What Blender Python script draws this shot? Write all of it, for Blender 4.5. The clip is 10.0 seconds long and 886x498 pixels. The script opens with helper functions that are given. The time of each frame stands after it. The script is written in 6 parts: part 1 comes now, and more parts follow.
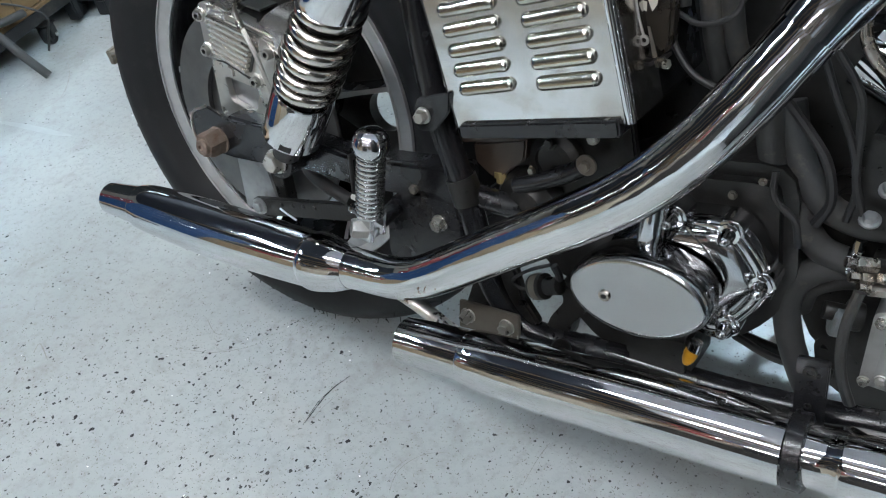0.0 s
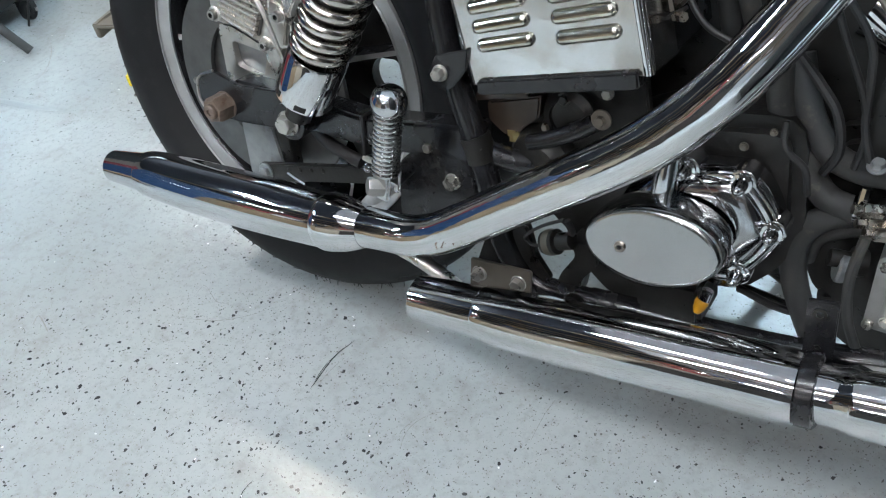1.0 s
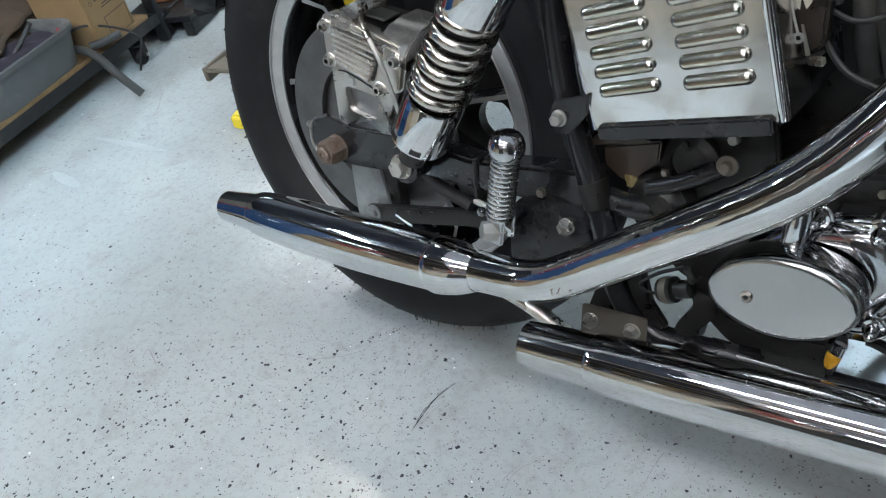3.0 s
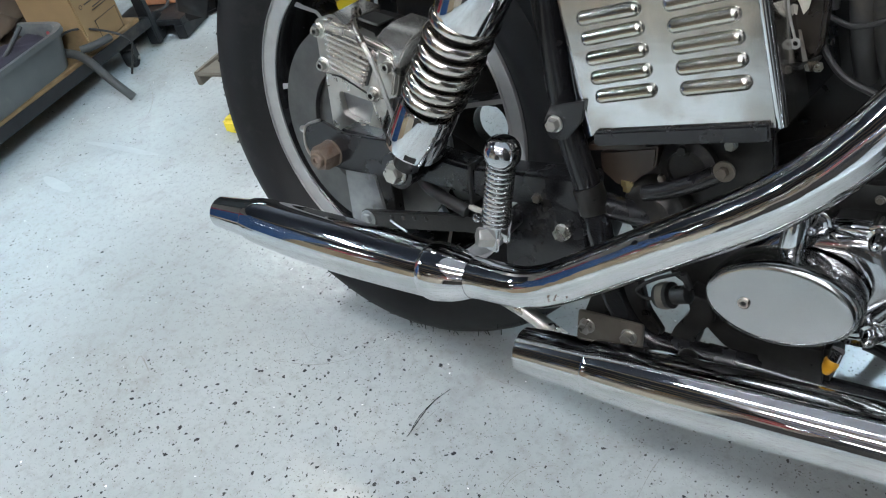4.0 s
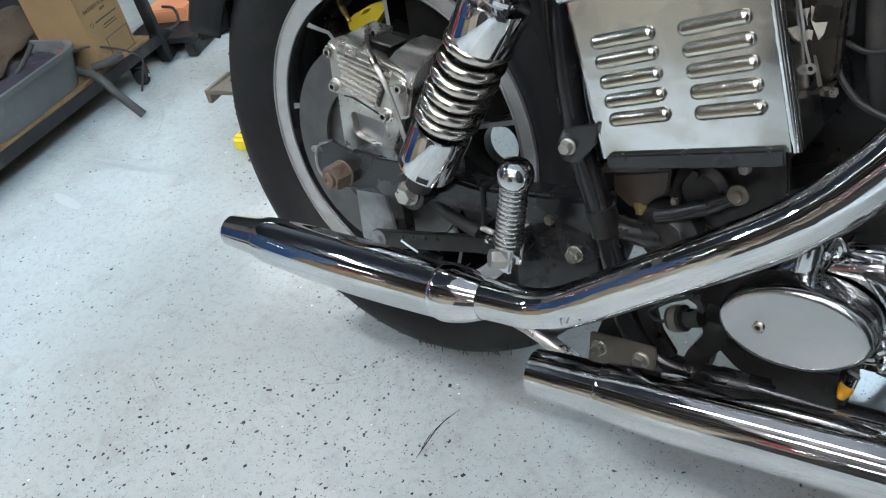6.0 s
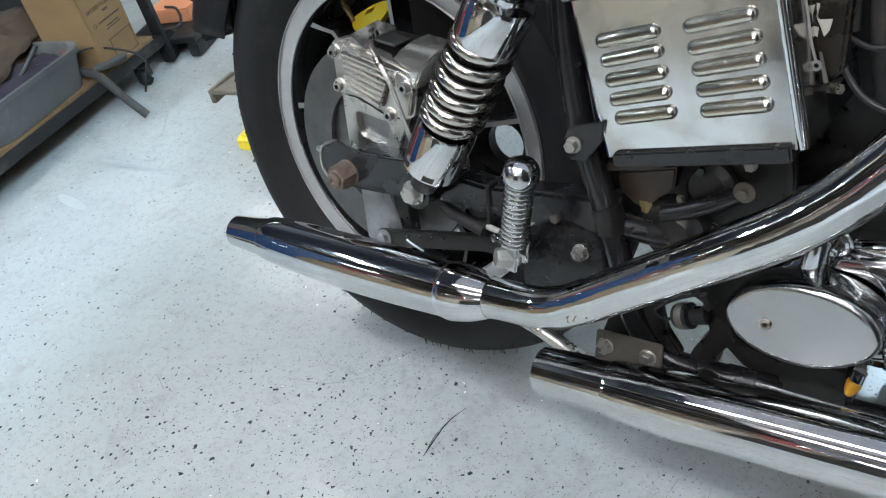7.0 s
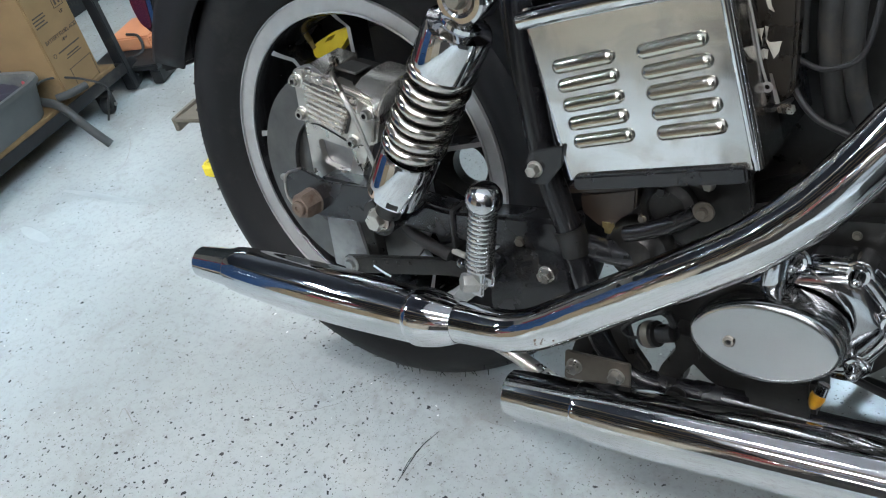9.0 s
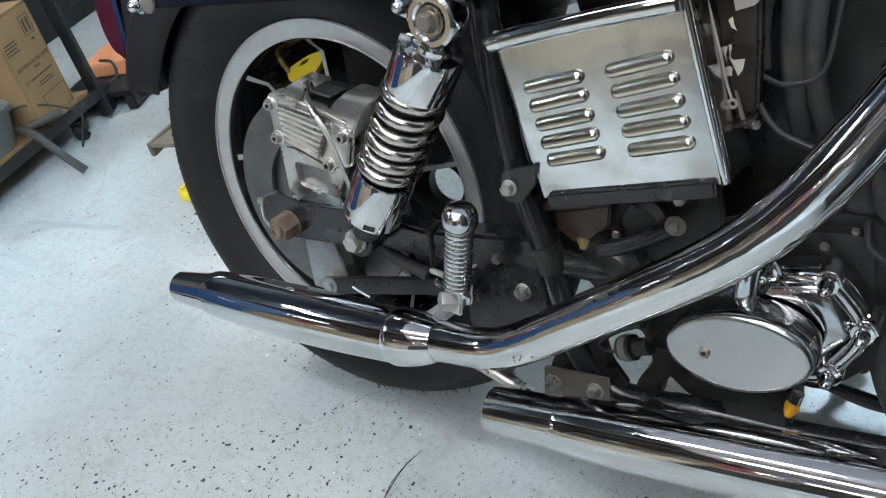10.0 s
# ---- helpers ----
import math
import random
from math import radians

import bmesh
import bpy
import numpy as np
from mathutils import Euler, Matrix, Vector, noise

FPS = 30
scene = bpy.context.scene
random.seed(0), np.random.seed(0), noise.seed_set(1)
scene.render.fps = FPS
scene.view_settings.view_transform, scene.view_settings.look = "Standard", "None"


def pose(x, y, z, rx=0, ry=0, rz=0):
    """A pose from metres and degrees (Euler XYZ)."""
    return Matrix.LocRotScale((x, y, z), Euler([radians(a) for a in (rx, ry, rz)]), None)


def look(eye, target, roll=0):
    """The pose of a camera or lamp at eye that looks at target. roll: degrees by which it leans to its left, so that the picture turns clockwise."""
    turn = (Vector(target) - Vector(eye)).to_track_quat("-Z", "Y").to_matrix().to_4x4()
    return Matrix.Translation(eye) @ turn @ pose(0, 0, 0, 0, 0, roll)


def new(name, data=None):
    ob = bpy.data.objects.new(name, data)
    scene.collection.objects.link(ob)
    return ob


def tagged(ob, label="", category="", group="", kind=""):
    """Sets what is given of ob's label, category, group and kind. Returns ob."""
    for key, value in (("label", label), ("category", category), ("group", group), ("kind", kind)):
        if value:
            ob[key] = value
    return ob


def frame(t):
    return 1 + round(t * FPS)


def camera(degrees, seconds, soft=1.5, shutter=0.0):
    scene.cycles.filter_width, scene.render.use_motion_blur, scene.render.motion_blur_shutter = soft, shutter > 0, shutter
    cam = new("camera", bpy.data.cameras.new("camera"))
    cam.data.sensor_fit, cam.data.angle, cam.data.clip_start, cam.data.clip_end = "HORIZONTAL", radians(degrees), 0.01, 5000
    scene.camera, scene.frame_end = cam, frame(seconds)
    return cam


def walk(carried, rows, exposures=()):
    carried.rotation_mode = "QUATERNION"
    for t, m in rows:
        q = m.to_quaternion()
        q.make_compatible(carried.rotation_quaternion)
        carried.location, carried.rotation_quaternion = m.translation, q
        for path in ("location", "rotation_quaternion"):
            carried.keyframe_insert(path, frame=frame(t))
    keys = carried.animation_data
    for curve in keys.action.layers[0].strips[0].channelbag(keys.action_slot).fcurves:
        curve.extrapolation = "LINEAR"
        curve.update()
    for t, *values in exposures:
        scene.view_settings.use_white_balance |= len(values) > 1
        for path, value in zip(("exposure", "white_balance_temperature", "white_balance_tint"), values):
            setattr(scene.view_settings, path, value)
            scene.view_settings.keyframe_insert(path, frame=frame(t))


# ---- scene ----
cam = camera(57.4, 10.0, 1.15)
PATH = [
    (0, (0.724, -0.504, 0.826), (-0.273, 0.623, -0.491), -11.1),
    (0.5, (0.715, -0.515, 0.821), (-0.151, 0.698, -0.513), -7.6),
    (1, (0.704, -0.552, 0.823), (-0.223, 0.589, -0.532), -10.2),
    (1.5, (0.69, -0.577, 0.824), (-0.388, 0.476, -0.491), -14.5),
    (2, (0.684, -0.577, 0.827), (-0.436, 0.485, -0.445), -14.2),
    (2.5, (0.677, -0.57, 0.827), (-0.436, 0.504, -0.441), -13.7),
    (3, (0.67, -0.564, 0.83), (-0.437, 0.528, -0.429), -13.4),
    (4.5, (0.663, -0.559, 0.831), (-0.425, 0.55, -0.429), -13.0),
    (5, (0.663, -0.559, 0.831), (-0.427, 0.555, -0.423), -12.5),
    (5.5, (0.661, -0.562, 0.833), (-0.439, 0.546, -0.416), -13.0),
    (6, (0.656, -0.56, 0.836), (-0.457, 0.56, -0.392), -13.0),
    (7.5, (0.654, -0.562, 0.839), (-0.463, 0.546, -0.397), -13.8),
    (8, (0.655, -0.556, 0.84), (-0.453, 0.553, -0.402), -13.6),
    (8.5, (0.657, -0.555, 0.84), (-0.437, 0.578, -0.392), -13.6),
    (9, (0.658, -0.552, 0.845), (-0.416, 0.621, -0.368), -13.8),
    (9.5, (0.66, -0.553, 0.85), (-0.4, 0.646, -0.35), -14.0),
    (10, (0.663, -0.554, 0.85), (-0.378, 0.672, -0.338), -13.9),
]
walk(cam, [(t, look(eye, target, roll)) for t, eye, target, roll in PATH], [(0.0, -0.05), (0.5, 0.12), (2.0, -0.08), (3.0, -0.05), (5.0, 0.08), (10.0, 0.06)])

# ---- world and lamps ----
world = bpy.data.worlds.new("world")
scene.world = world
world.use_nodes = True
bg = world.node_tree.nodes["Background"]
bg.inputs[0].default_value = (0.75, 0.85, 1.0, 1)
bg.inputs[1].default_value = 0.05


def area_lamp(name, place, target, sx, sy, watts, colour):
    data = bpy.data.lights.new(name, "AREA")
    data.shape, data.size, data.size_y, data.energy, data.color = "RECTANGLE", sx, sy, watts, colour
    ob = new(name, data)
    ob.matrix_world = look(place, target)
    return ob


DOOR_W = 70.0
TUBE_GLOW = 26.0
COOL_GLOW = 52.0
# cool fill lamp added at a doorway that is out of view
area_lamp("doorway_fill_lamp", (-5.9, 2.3, 1.5), (-0.8, 0.2, 0.1), 1.9, 2.3, DOOR_W, (0.74, 0.88, 1.0))


# ---- materials ----
def nodes_of(name):
    m = bpy.data.materials.new(name)
    m.use_nodes = True
    nt = m.node_tree
    return m, nt, nt.nodes["Principled BSDF"]


def node(nt, kind, **values):
    n = nt.nodes.new(kind)
    for k, v in values.items():
        n.inputs[k].default_value = v
    return n


def ramp(nt, src, stops):
    r = nt.nodes.new("ShaderNodeValToRGB")
    el = r.color_ramp.elements
    el[0].position, el[0].color = stops[0][0], (*stops[0][1], 1)
    el[1].position, el[1].color = stops[-1][0], (*stops[-1][1], 1)
    for p, c in stops[1:-1]:
        e = el.new(p)
        e.color = (*c, 1)
    nt.links.new(src, r.inputs[0])
    return r.outputs[0]


def grey(v):
    return (v, v, v)


def surface(name, low, high, rough=(0.4, 0.6), metal=0.0, scale=30.0, fine=300.0, bump=0.15, stain=None, stain_at=0.62, coat=0.0, spec=0.5):
    """A two-scale surface: broad mottling between two colours, fine grain in the relief, and stains."""
    m, nt, b = nodes_of(name)
    co = nt.nodes.new("ShaderNodeTexCoord").outputs["Object"]
    broad = node(nt, "ShaderNodeTexNoise", Scale=scale, Detail=5.0, Roughness=0.6)
    grain = node(nt, "ShaderNodeTexNoise", Scale=fine, Detail=3.0)
    for n in (broad, grain):
        nt.links.new(co, n.inputs["Vector"])
    col = ramp(nt, broad.outputs[0], [(0.3, low), (0.7, high)])
    if stain:
        spots = node(nt, "ShaderNodeTexNoise", Scale=scale * 0.45, Detail=8.0, Roughness=0.7)
        nt.links.new(co, spots.inputs["Vector"])
        mask = ramp(nt, spots.outputs[0], [(stain_at - 0.06, grey(0)), (stain_at + 0.08, grey(1))])
        mix = nt.nodes.new("ShaderNodeMix")
        mix.data_type = "RGBA"
        nt.links.new(mask, mix.inputs[0])
        nt.links.new(col, mix.inputs[6])
        mix.inputs[7].default_value = (*stain, 1)
        col = mix.outputs[2]
    nt.links.new(col, b.inputs["Base Color"])
    nt.links.new(ramp(nt, broad.outputs[0], [(0.3, grey(rough[0])), (0.7, grey(rough[1]))]), b.inputs["Roughness"])
    b.inputs["Metallic"].default_value = metal
    b.inputs["Specular IOR Level"].default_value = spec
    b.inputs["Coat Weight"].default_value = coat
    if bump:
        bp = node(nt, "ShaderNodeBump", Strength=bump, Distance=0.001)
        nt.links.new(grain.outputs[0], bp.inputs["Height"])
        nt.links.new(bp.outputs[0], b.inputs["Normal"])
    return m


def floor_paint():
    """Pale grey epoxy with black, grey and white flakes, dirt and a worn gloss."""
    m, nt, b = nodes_of("flaked_epoxy")
    co = nt.nodes.new("ShaderNodeTexCoord").outputs["Object"]
    wob = node(nt, "ShaderNodeTexNoise", Scale=170.0, Detail=2.0)
    nt.links.new(co, wob.inputs["Vector"])
    shift = nt.nodes.new("ShaderNodeVectorMath")
    shift.operation = "MULTIPLY_ADD"
    shift.inputs[1].default_value = (0.008, 0.008, 0.0)
    nt.links.new(wob.outputs["Color"], shift.inputs[0])
    nt.links.new(co, shift.inputs[2])
    big = node(nt, "ShaderNodeTexNoise", Scale=1.7, Detail=6.0, Roughness=0.62)
    nt.links.new(co, big.inputs["Vector"])
    base = ramp(nt, big.outputs[0], [(0.3, (0.345, 0.375, 0.378)), (0.7, (0.44, 0.468, 0.470))])

    def over(col, mask, tint):
        mix = nt.nodes.new("ShaderNodeMix")
        mix.data_type = "RGBA"
        nt.links.new(mask, mix.inputs[0])
        nt.links.new(col, mix.inputs[6])
        mix.inputs[7].default_value = (*tint, 1)
        return mix.outputs[2]

    def flakes(scale, radius, keep, density=None):
        v = node(nt, "ShaderNodeTexVoronoi", Scale=scale, Randomness=1.0)
        nt.links.new(shift.outputs[0], v.inputs["Vector"])
        sep = nt.nodes.new("ShaderNodeSeparateColor")
        nt.links.new(v.outputs["Color"], sep.inputs[0])
        size = nt.nodes.new("ShaderNodeMath")
        size.operation = "MULTIPLY"
        size.inputs[1].default_value = radius
        nt.links.new(sep.outputs[1], size.inputs[0])
        inside = nt.nodes.new("ShaderNodeMath")
        inside.operation = "LESS_THAN"
        nt.links.new(v.outputs["Distance"], inside.inputs[0])
        nt.links.new(size.outputs[0], inside.inputs[1])
        kept = nt.nodes.new("ShaderNodeMath")
        kept.operation = "LESS_THAN"
        nt.links.new(sep.outputs[0], kept.inputs[0])
        if density:
            nt.links.new(density, kept.inputs[1])
        else:
            kept.inputs[1].default_value = keep
        both = nt.nodes.new("ShaderNodeMath")
        both.operation = "MULTIPLY"
        nt.links.new(inside.outputs[0], both.inputs[0])
        nt.links.new(kept.outputs[0], both.inputs[1])
        return both.outputs[0]

    dirt = node(nt, "ShaderNodeTexNoise", Scale=9.0, Detail=9.0, Roughness=0.75)
    nt.links.new(co, dirt.inputs["Vector"])
    base = over(base, ramp(nt, dirt.outputs[0], [(0.52, grey(0)), (0.70, grey(0.55))]), (0.27, 0.27, 0.255))
    mottle = node(nt, "ShaderNodeTexNoise", Scale=75.0, Detail=6.0, Roughness=0.7)
    nt.links.new(co, mottle.inputs["Vector"])
    base = over(base, ramp(nt, mottle.outputs[0], [(0.50, grey(0)), (0.68, grey(0.5))]), (0.28, 0.285, 0.27))
    patch = node(nt, "ShaderNodeTexNoise", Scale=2.6, Detail=3.0)
    nt.links.new(co, patch.inputs["Vector"])
    dens = ramp(nt, patch.outputs[0], [(0.38, grey(0.04)), (0.60, grey(0.58))])
    sep_co = nt.nodes.new("ShaderNodeSeparateXYZ")
    nt.links.new(co, sep_co.inputs[0])
    spread = node(nt, "ShaderNodeMapRange", **{"From Min": -1.0, "From Max": -0.25, "To Min": 0.25, "To Max": 1.0})
    nt.links.new(sep_co.outputs[0], spread.inputs[0])

    near = node(nt, "ShaderNodeMapRange", **{"From Min": -0.08, "From Max": -0.30, "To Min": 0.22, "To Max": 1.0})
    nt.links.new(sep_co.outputs[1], near.inputs[0])

    def scatter(value, factors):
        for by in factors:
            m2 = nt.nodes.new("ShaderNodeMath")
            m2.operation = "MULTIPLY"
            nt.links.new(value, m2.inputs[0])
            nt.links.new(by.outputs[0], m2.inputs[1])
            value = m2.outputs[0]
        return value
    dens = scatter(dens, (spread, near))
    thin = ramp(nt, patch.outputs[0], [(0.30, grey(0.22)), (0.60, grey(0.80))])
    thin = scatter(thin, (spread,))
    base = over(base, flakes(330.0, 0.30, 0.3, thin), (0.29, 0.285, 0.27))
    base = over(base, flakes(235.0, 0.27, 0.3, thin), (0.16, 0.155, 0.15))
    base = over(base, flakes(128.0, 0.33, 0.3, dens), (0.075, 0.076, 0.078))
    base = over(base, flakes(98.0, 0.27, 0.3, dens), (0.045, 0.047, 0.050))
    base = over(base, flakes(160.0, 0.26, 0.08), (0.09, 0.09, 0.09))
    base = over(base, flakes(80.0, 0.13, 0.10), (0.88, 0.90, 0.90))
    scuff = node(nt, "ShaderNodeTexNoise", Scale=34.0, Detail=8.0, Roughness=0.8, Distortion=2.0)
    nt.links.new(co, scuff.inputs["Vector"])
    base = over(base, ramp(nt, scuff.outputs[0], [(0.66, grey(0)), (0.74, grey(0.5))]), (0.20, 0.19, 0.18))
    nt.links.new(base, b.inputs["Base Color"])
    nt.links.new(ramp(nt, dirt.outputs[0], [(0.3, grey(0.11)), (0.7, grey(0.26))]), b.inputs["Roughness"])
    orange = node(nt, "ShaderNodeTexNoise", Scale=60.0, Detail=3.0)
    nt.links.new(co, orange.inputs["Vector"])
    bp = node(nt, "ShaderNodeBump", Strength=0.12, Distance=0.004)
    nt.links.new(orange.outputs[0], bp.inputs["Height"])
    pores = node(nt, "ShaderNodeTexNoise", Scale=260.0, Detail=2.0)
    nt.links.new(co, pores.inputs["Vector"])
    fine = node(nt, "ShaderNodeBump", Strength=0.12, Distance=0.0008)
    nt.links.new(pores.outputs[0], fine.inputs["Height"])
    nt.links.new(bp.outputs[0], fine.inputs["Normal"])
    nt.links.new(fine.outputs[0], b.inputs["Normal"])
    return m


def chrome(name, tint, rough, waves=0.0, ripple=14.0, smudge=0.0):
    m, nt, b = nodes_of(name)
    co = nt.nodes.new("ShaderNodeTexCoord").outputs["Object"]
    n = node(nt, "ShaderNodeTexNoise", Scale=45.0, Detail=6.0, Roughness=0.65)
    nt.links.new(co, n.inputs["Vector"])
    b.inputs["Metallic"].default_value = 1.0
    nt.links.new(ramp(nt, n.outputs[0], [(0.3, tint), (0.75, tuple(0.93 * c for c in tint))]), b.inputs["Base Color"])
    nt.links.new(ramp(nt, n.outputs[0], [(0.35, grey(rough)), (0.8, grey(rough * 2.2 + 0.02))]), b.inputs["Roughness"])
    if smudge:
        # greasy wiped patches that dull the plating
        wipe = node(nt, "ShaderNodeTexNoise", Scale=17.0, Detail=5.0, Roughness=0.55, Distortion=1.2)
        nt.links.new(co, wipe.inputs["Vector"])
        nt.links.new(ramp(nt, wipe.outputs[0], [(0.42, tint), (0.62, tuple(smudge * c * k for c, k in zip(tint, (1.0, 0.96, 0.90))))]), b.inputs["Base Color"])
        nt.links.new(ramp(nt, wipe.outputs[0], [(0.40, grey(rough)), (0.64, grey(rough * 2.4))]), b.inputs["Roughness"])
    w = node(nt, "ShaderNodeTexNoise", Scale=ripple, Detail=2.0)
    nt.links.new(co, w.inputs["Vector"])
    bp = node(nt, "ShaderNodeBump", Strength=waves, Distance=0.004)
    nt.links.new(w.outputs[0], bp.inputs["Height"])
    nt.links.new(bp.outputs[0], b.inputs["Normal"])
    return m


def glow(name, colour, strength):
    m, nt, b = nodes_of(name)
    b.inputs["Base Color"].default_value = (0.8, 0.8, 0.8, 1)
    b.inputs["Emission Color"].default_value = (*colour, 1)
    b.inputs["Emission Strength"].default_value = strength
    return m


M_FLOOR = floor_paint()
M_CHROME = chrome("polished_chrome", (0.70, 0.70, 0.71), 0.025, 0.02)
M_PIPE = chrome("exhaust_chrome", (0.64, 0.64, 0.645), 0.03, 0.035)
M_BENT = chrome("rippled_exhaust_chrome", (0.68, 0.68, 0.685), 0.03, 0.24, 26.0)
# chrome darkened in its colour, in place of dark surroundings mirrored in it
M_DIM_CHROME = chrome("darkened_chrome", (0.44, 0.44, 0.45), 0.06, 0.04)
M_SPRING = chrome("warm_plated_spring", (0.54, 0.50, 0.46), 0.11, 0.03)
M_COVER = chrome("aged_chrome", (0.56, 0.56, 0.57), 0.045, 0.03)
M_FENDER = surface("dull_black_fender", (0.004, 0.004, 0.005), (0.008, 0.008, 0.009), (0.4, 0.55), 0.0, 12, 300, 0.05, spec=0.25)
M_PUTTY = surface("putty_enamel", (0.34, 0.285, 0.21), (0.40, 0.34, 0.26), (0.4, 0.55), 0.0, 3, 100, 0.05)
M_UMBER = surface("dark_brown_laminate", (0.020, 0.016, 0.014), (0.035, 0.028, 0.024), (0.3, 0.45), 0.0, 3, 100, 0.05)
M_DARK_CEIL = surface("blue_black_boards", (0.016, 0.020, 0.034), (0.030, 0.036, 0.056), (0.5, 0.65), 0.0, 3, 100, 0.1)
M_KRAFT = surface("brown_packing_paper", (0.026, 0.016, 0.009), (0.050, 0.031, 0.017), (0.7, 0.85), 0.0, 9, 260, 0.2, stain=(0.04, 0.025, 0.015))
M_GREYPAINT = surface("grey_enamel", (0.40, 0.41, 0.42), (0.48, 0.49, 0.50), (0.4, 0.55), 0.0, 3, 100, 0.05)
M_SATIN = chrome("satin_chrome", (0.47, 0.475, 0.475), 0.10, 0.012)
M_SHEET = chrome("dull_chrome_sheet", (0.70, 0.70, 0.705), 0.10, 0.12, 9.0, smudge=0.75)
# khaki tint put into the chrome for the tan the louvres mirror
M_LOUVRE = chrome("tan_tinted_chrome", (0.575, 0.548, 0.485), 0.11, 0.02)
M_ALU = surface("satin_aluminium", (0.54, 0.51, 0.475), (0.63, 0.60, 0.56), (0.24, 0.34), 1.0, 40, 900, 0.06, stain=(0.40, 0.37, 0.33), stain_at=0.62)
M_RIM = surface("machined_rim", (0.50, 0.50, 0.50), (0.60, 0.60, 0.60), (0.38, 0.5), 0.9, 40, 700, 0.1)
M_ROTOR = surface("worn_rotor_steel", (0.10, 0.10, 0.10), (0.16, 0.16, 0.155), (0.3, 0.45), 0.8, 30, 600, 0.12)
M_CAST = surface("cast_aluminium", (0.28, 0.285, 0.29), (0.42, 0.43, 0.43), (0.3, 0.5), 0.85, 50, 500, 0.25, stain=(0.2, 0.18, 0.15))
M_BLACK = surface("black_paint", (0.007, 0.007, 0.008), (0.014, 0.014, 0.0155), (0.14, 0.34), 0.0, 25, 300, 0.08, stain=(0.04, 0.037, 0.034), stain_at=0.68, spec=0.5)
M_GLOSS = surface("gloss_black", (0.004, 0.004, 0.005), (0.008, 0.008, 0.010), (0.16, 0.28), 0.0, 12, 300, 0.03, spec=0.35)
M_DARK = surface("dark_engine_metal", (0.008, 0.0077, 0.0073), (0.020, 0.019, 0.018), (0.25, 0.5), 0.2, 45, 250, 0.35, stain=(0.055, 0.047, 0.04), stain_at=0.66, spec=0.5)
M_TYRE = surface("tyre_rubber", (0.006, 0.006, 0.0068), (0.0115, 0.0115, 0.0125), (0.5, 0.68), 0.0, 18, 500, 0.15, stain=(0.022, 0.021, 0.02), stain_at=0.62, spec=0.25)
M_RUBBER = surface("hose_rubber", (0.028, 0.029, 0.029), (0.046, 0.046, 0.045), (0.5, 0.65), 0.0, 30, 400, 0.15, stain=(0.06, 0.052, 0.042), stain_at=0.64, spec=0.3)
M_RUST = surface("rusty_steel", (0.11, 0.078, 0.058), (0.20, 0.15, 0.12), (0.55, 0.75), 0.3, 120, 700, 0.4, stain=(0.10, 0.05, 0.03))
M_ZINC = surface("zinc_bolt", (0.34, 0.33, 0.30), (0.44, 0.425, 0.39), (0.24, 0.34), 0.75, 60, 900, 0.0)
M_NUT = surface("dull_plated_nut", (0.24, 0.235, 0.225), (0.33, 0.325, 0.31), (0.32, 0.45), 0.8, 60, 700, 0.1)
M_DUSTY = surface("dusty_hose_rubber", (0.030, 0.031, 0.032), (0.050, 0.050, 0.048), (0.5, 0.65), 0.0, 30, 400, 0.15, stain=(0.16, 0.14, 0.11), stain_at=0.66, spec=0.3)
M_COIL = surface("brown_black_coil", (0.010, 0.008, 0.006), (0.022, 0.017, 0.012), (0.2, 0.4), 0.0, 30, 300, 0.1)
M_PAPER = surface("old_paper", (0.42, 0.39, 0.33), (0.55, 0.52, 0.45), (0.7, 0.85), 0.0, 60, 400, 0.1)
M_SLEEVE = chrome("ribbed_sleeve", (0.60, 0.60, 0.60), 0.14, 0.02)
M_POLISH = surface("polished_aluminium", (0.62, 0.59, 0.55), (0.74, 0.71, 0.67), (0.16, 0.26), 0.9, 40, 700, 0.05)
M_BRACKET = surface("bare_steel_bracket", (0.13, 0.115, 0.095), (0.19, 0.17, 0.14), (0.34, 0.46), 0.45, 30, 600, 0.08)
M_BRASS = surface("brass", (0.50, 0.38, 0.16), (0.62, 0.50, 0.24), (0.3, 0.45), 0.9, 60, 500, 0.1)
M_BROWN = surface("brown_reservoir", (0.030, 0.020, 0.014), (0.05, 0.035, 0.025), (0.3, 0.45), 0.0, 40, 400, 0.1)
M_YELLOW = surface("yellow_paint", (0.75, 0.58, 0.02), (0.85, 0.68, 0.03), (0.35, 0.5), 0.0, 40, 300, 0.05)
M_AMBER = surface("amber_cap", (0.42, 0.19, 0.008), (0.58, 0.29, 0.015), (0.3, 0.45), 0.0, 80, 300, 0.05)
M_RED = surface("red_lens", (0.030, 0.003, 0.005), (0.055, 0.005, 0.008), (0.08, 0.14), 0.0, 20, 200, 0.0, coat=0.5)
M_STEEL = surface("dark_cart_steel", (0.009, 0.0095, 0.011), (0.018, 0.019, 0.021), (0.4, 0.55), 0.3, 20, 300, 0.1, stain=(0.05, 0.045, 0.04))
M_WOOD = surface("worn_plywood", (0.115, 0.068, 0.030), (0.28, 0.175, 0.085), (0.45, 0.6), 0.0, 14, 220, 0.3, stain=(0.10, 0.065, 0.035))
M_CARD = surface("cardboard", (0.165, 0.098, 0.042), (0.215, 0.130, 0.058), (0.75, 0.85), 0.0, 9, 260, 0.15, stain=(0.12, 0.075, 0.04), stain_at=0.64)
M_TAN = surface("tan_plywood", (0.24, 0.17, 0.10), (0.31, 0.23, 0.145), (0.55, 0.7), 0.0, 6, 200, 0.1)
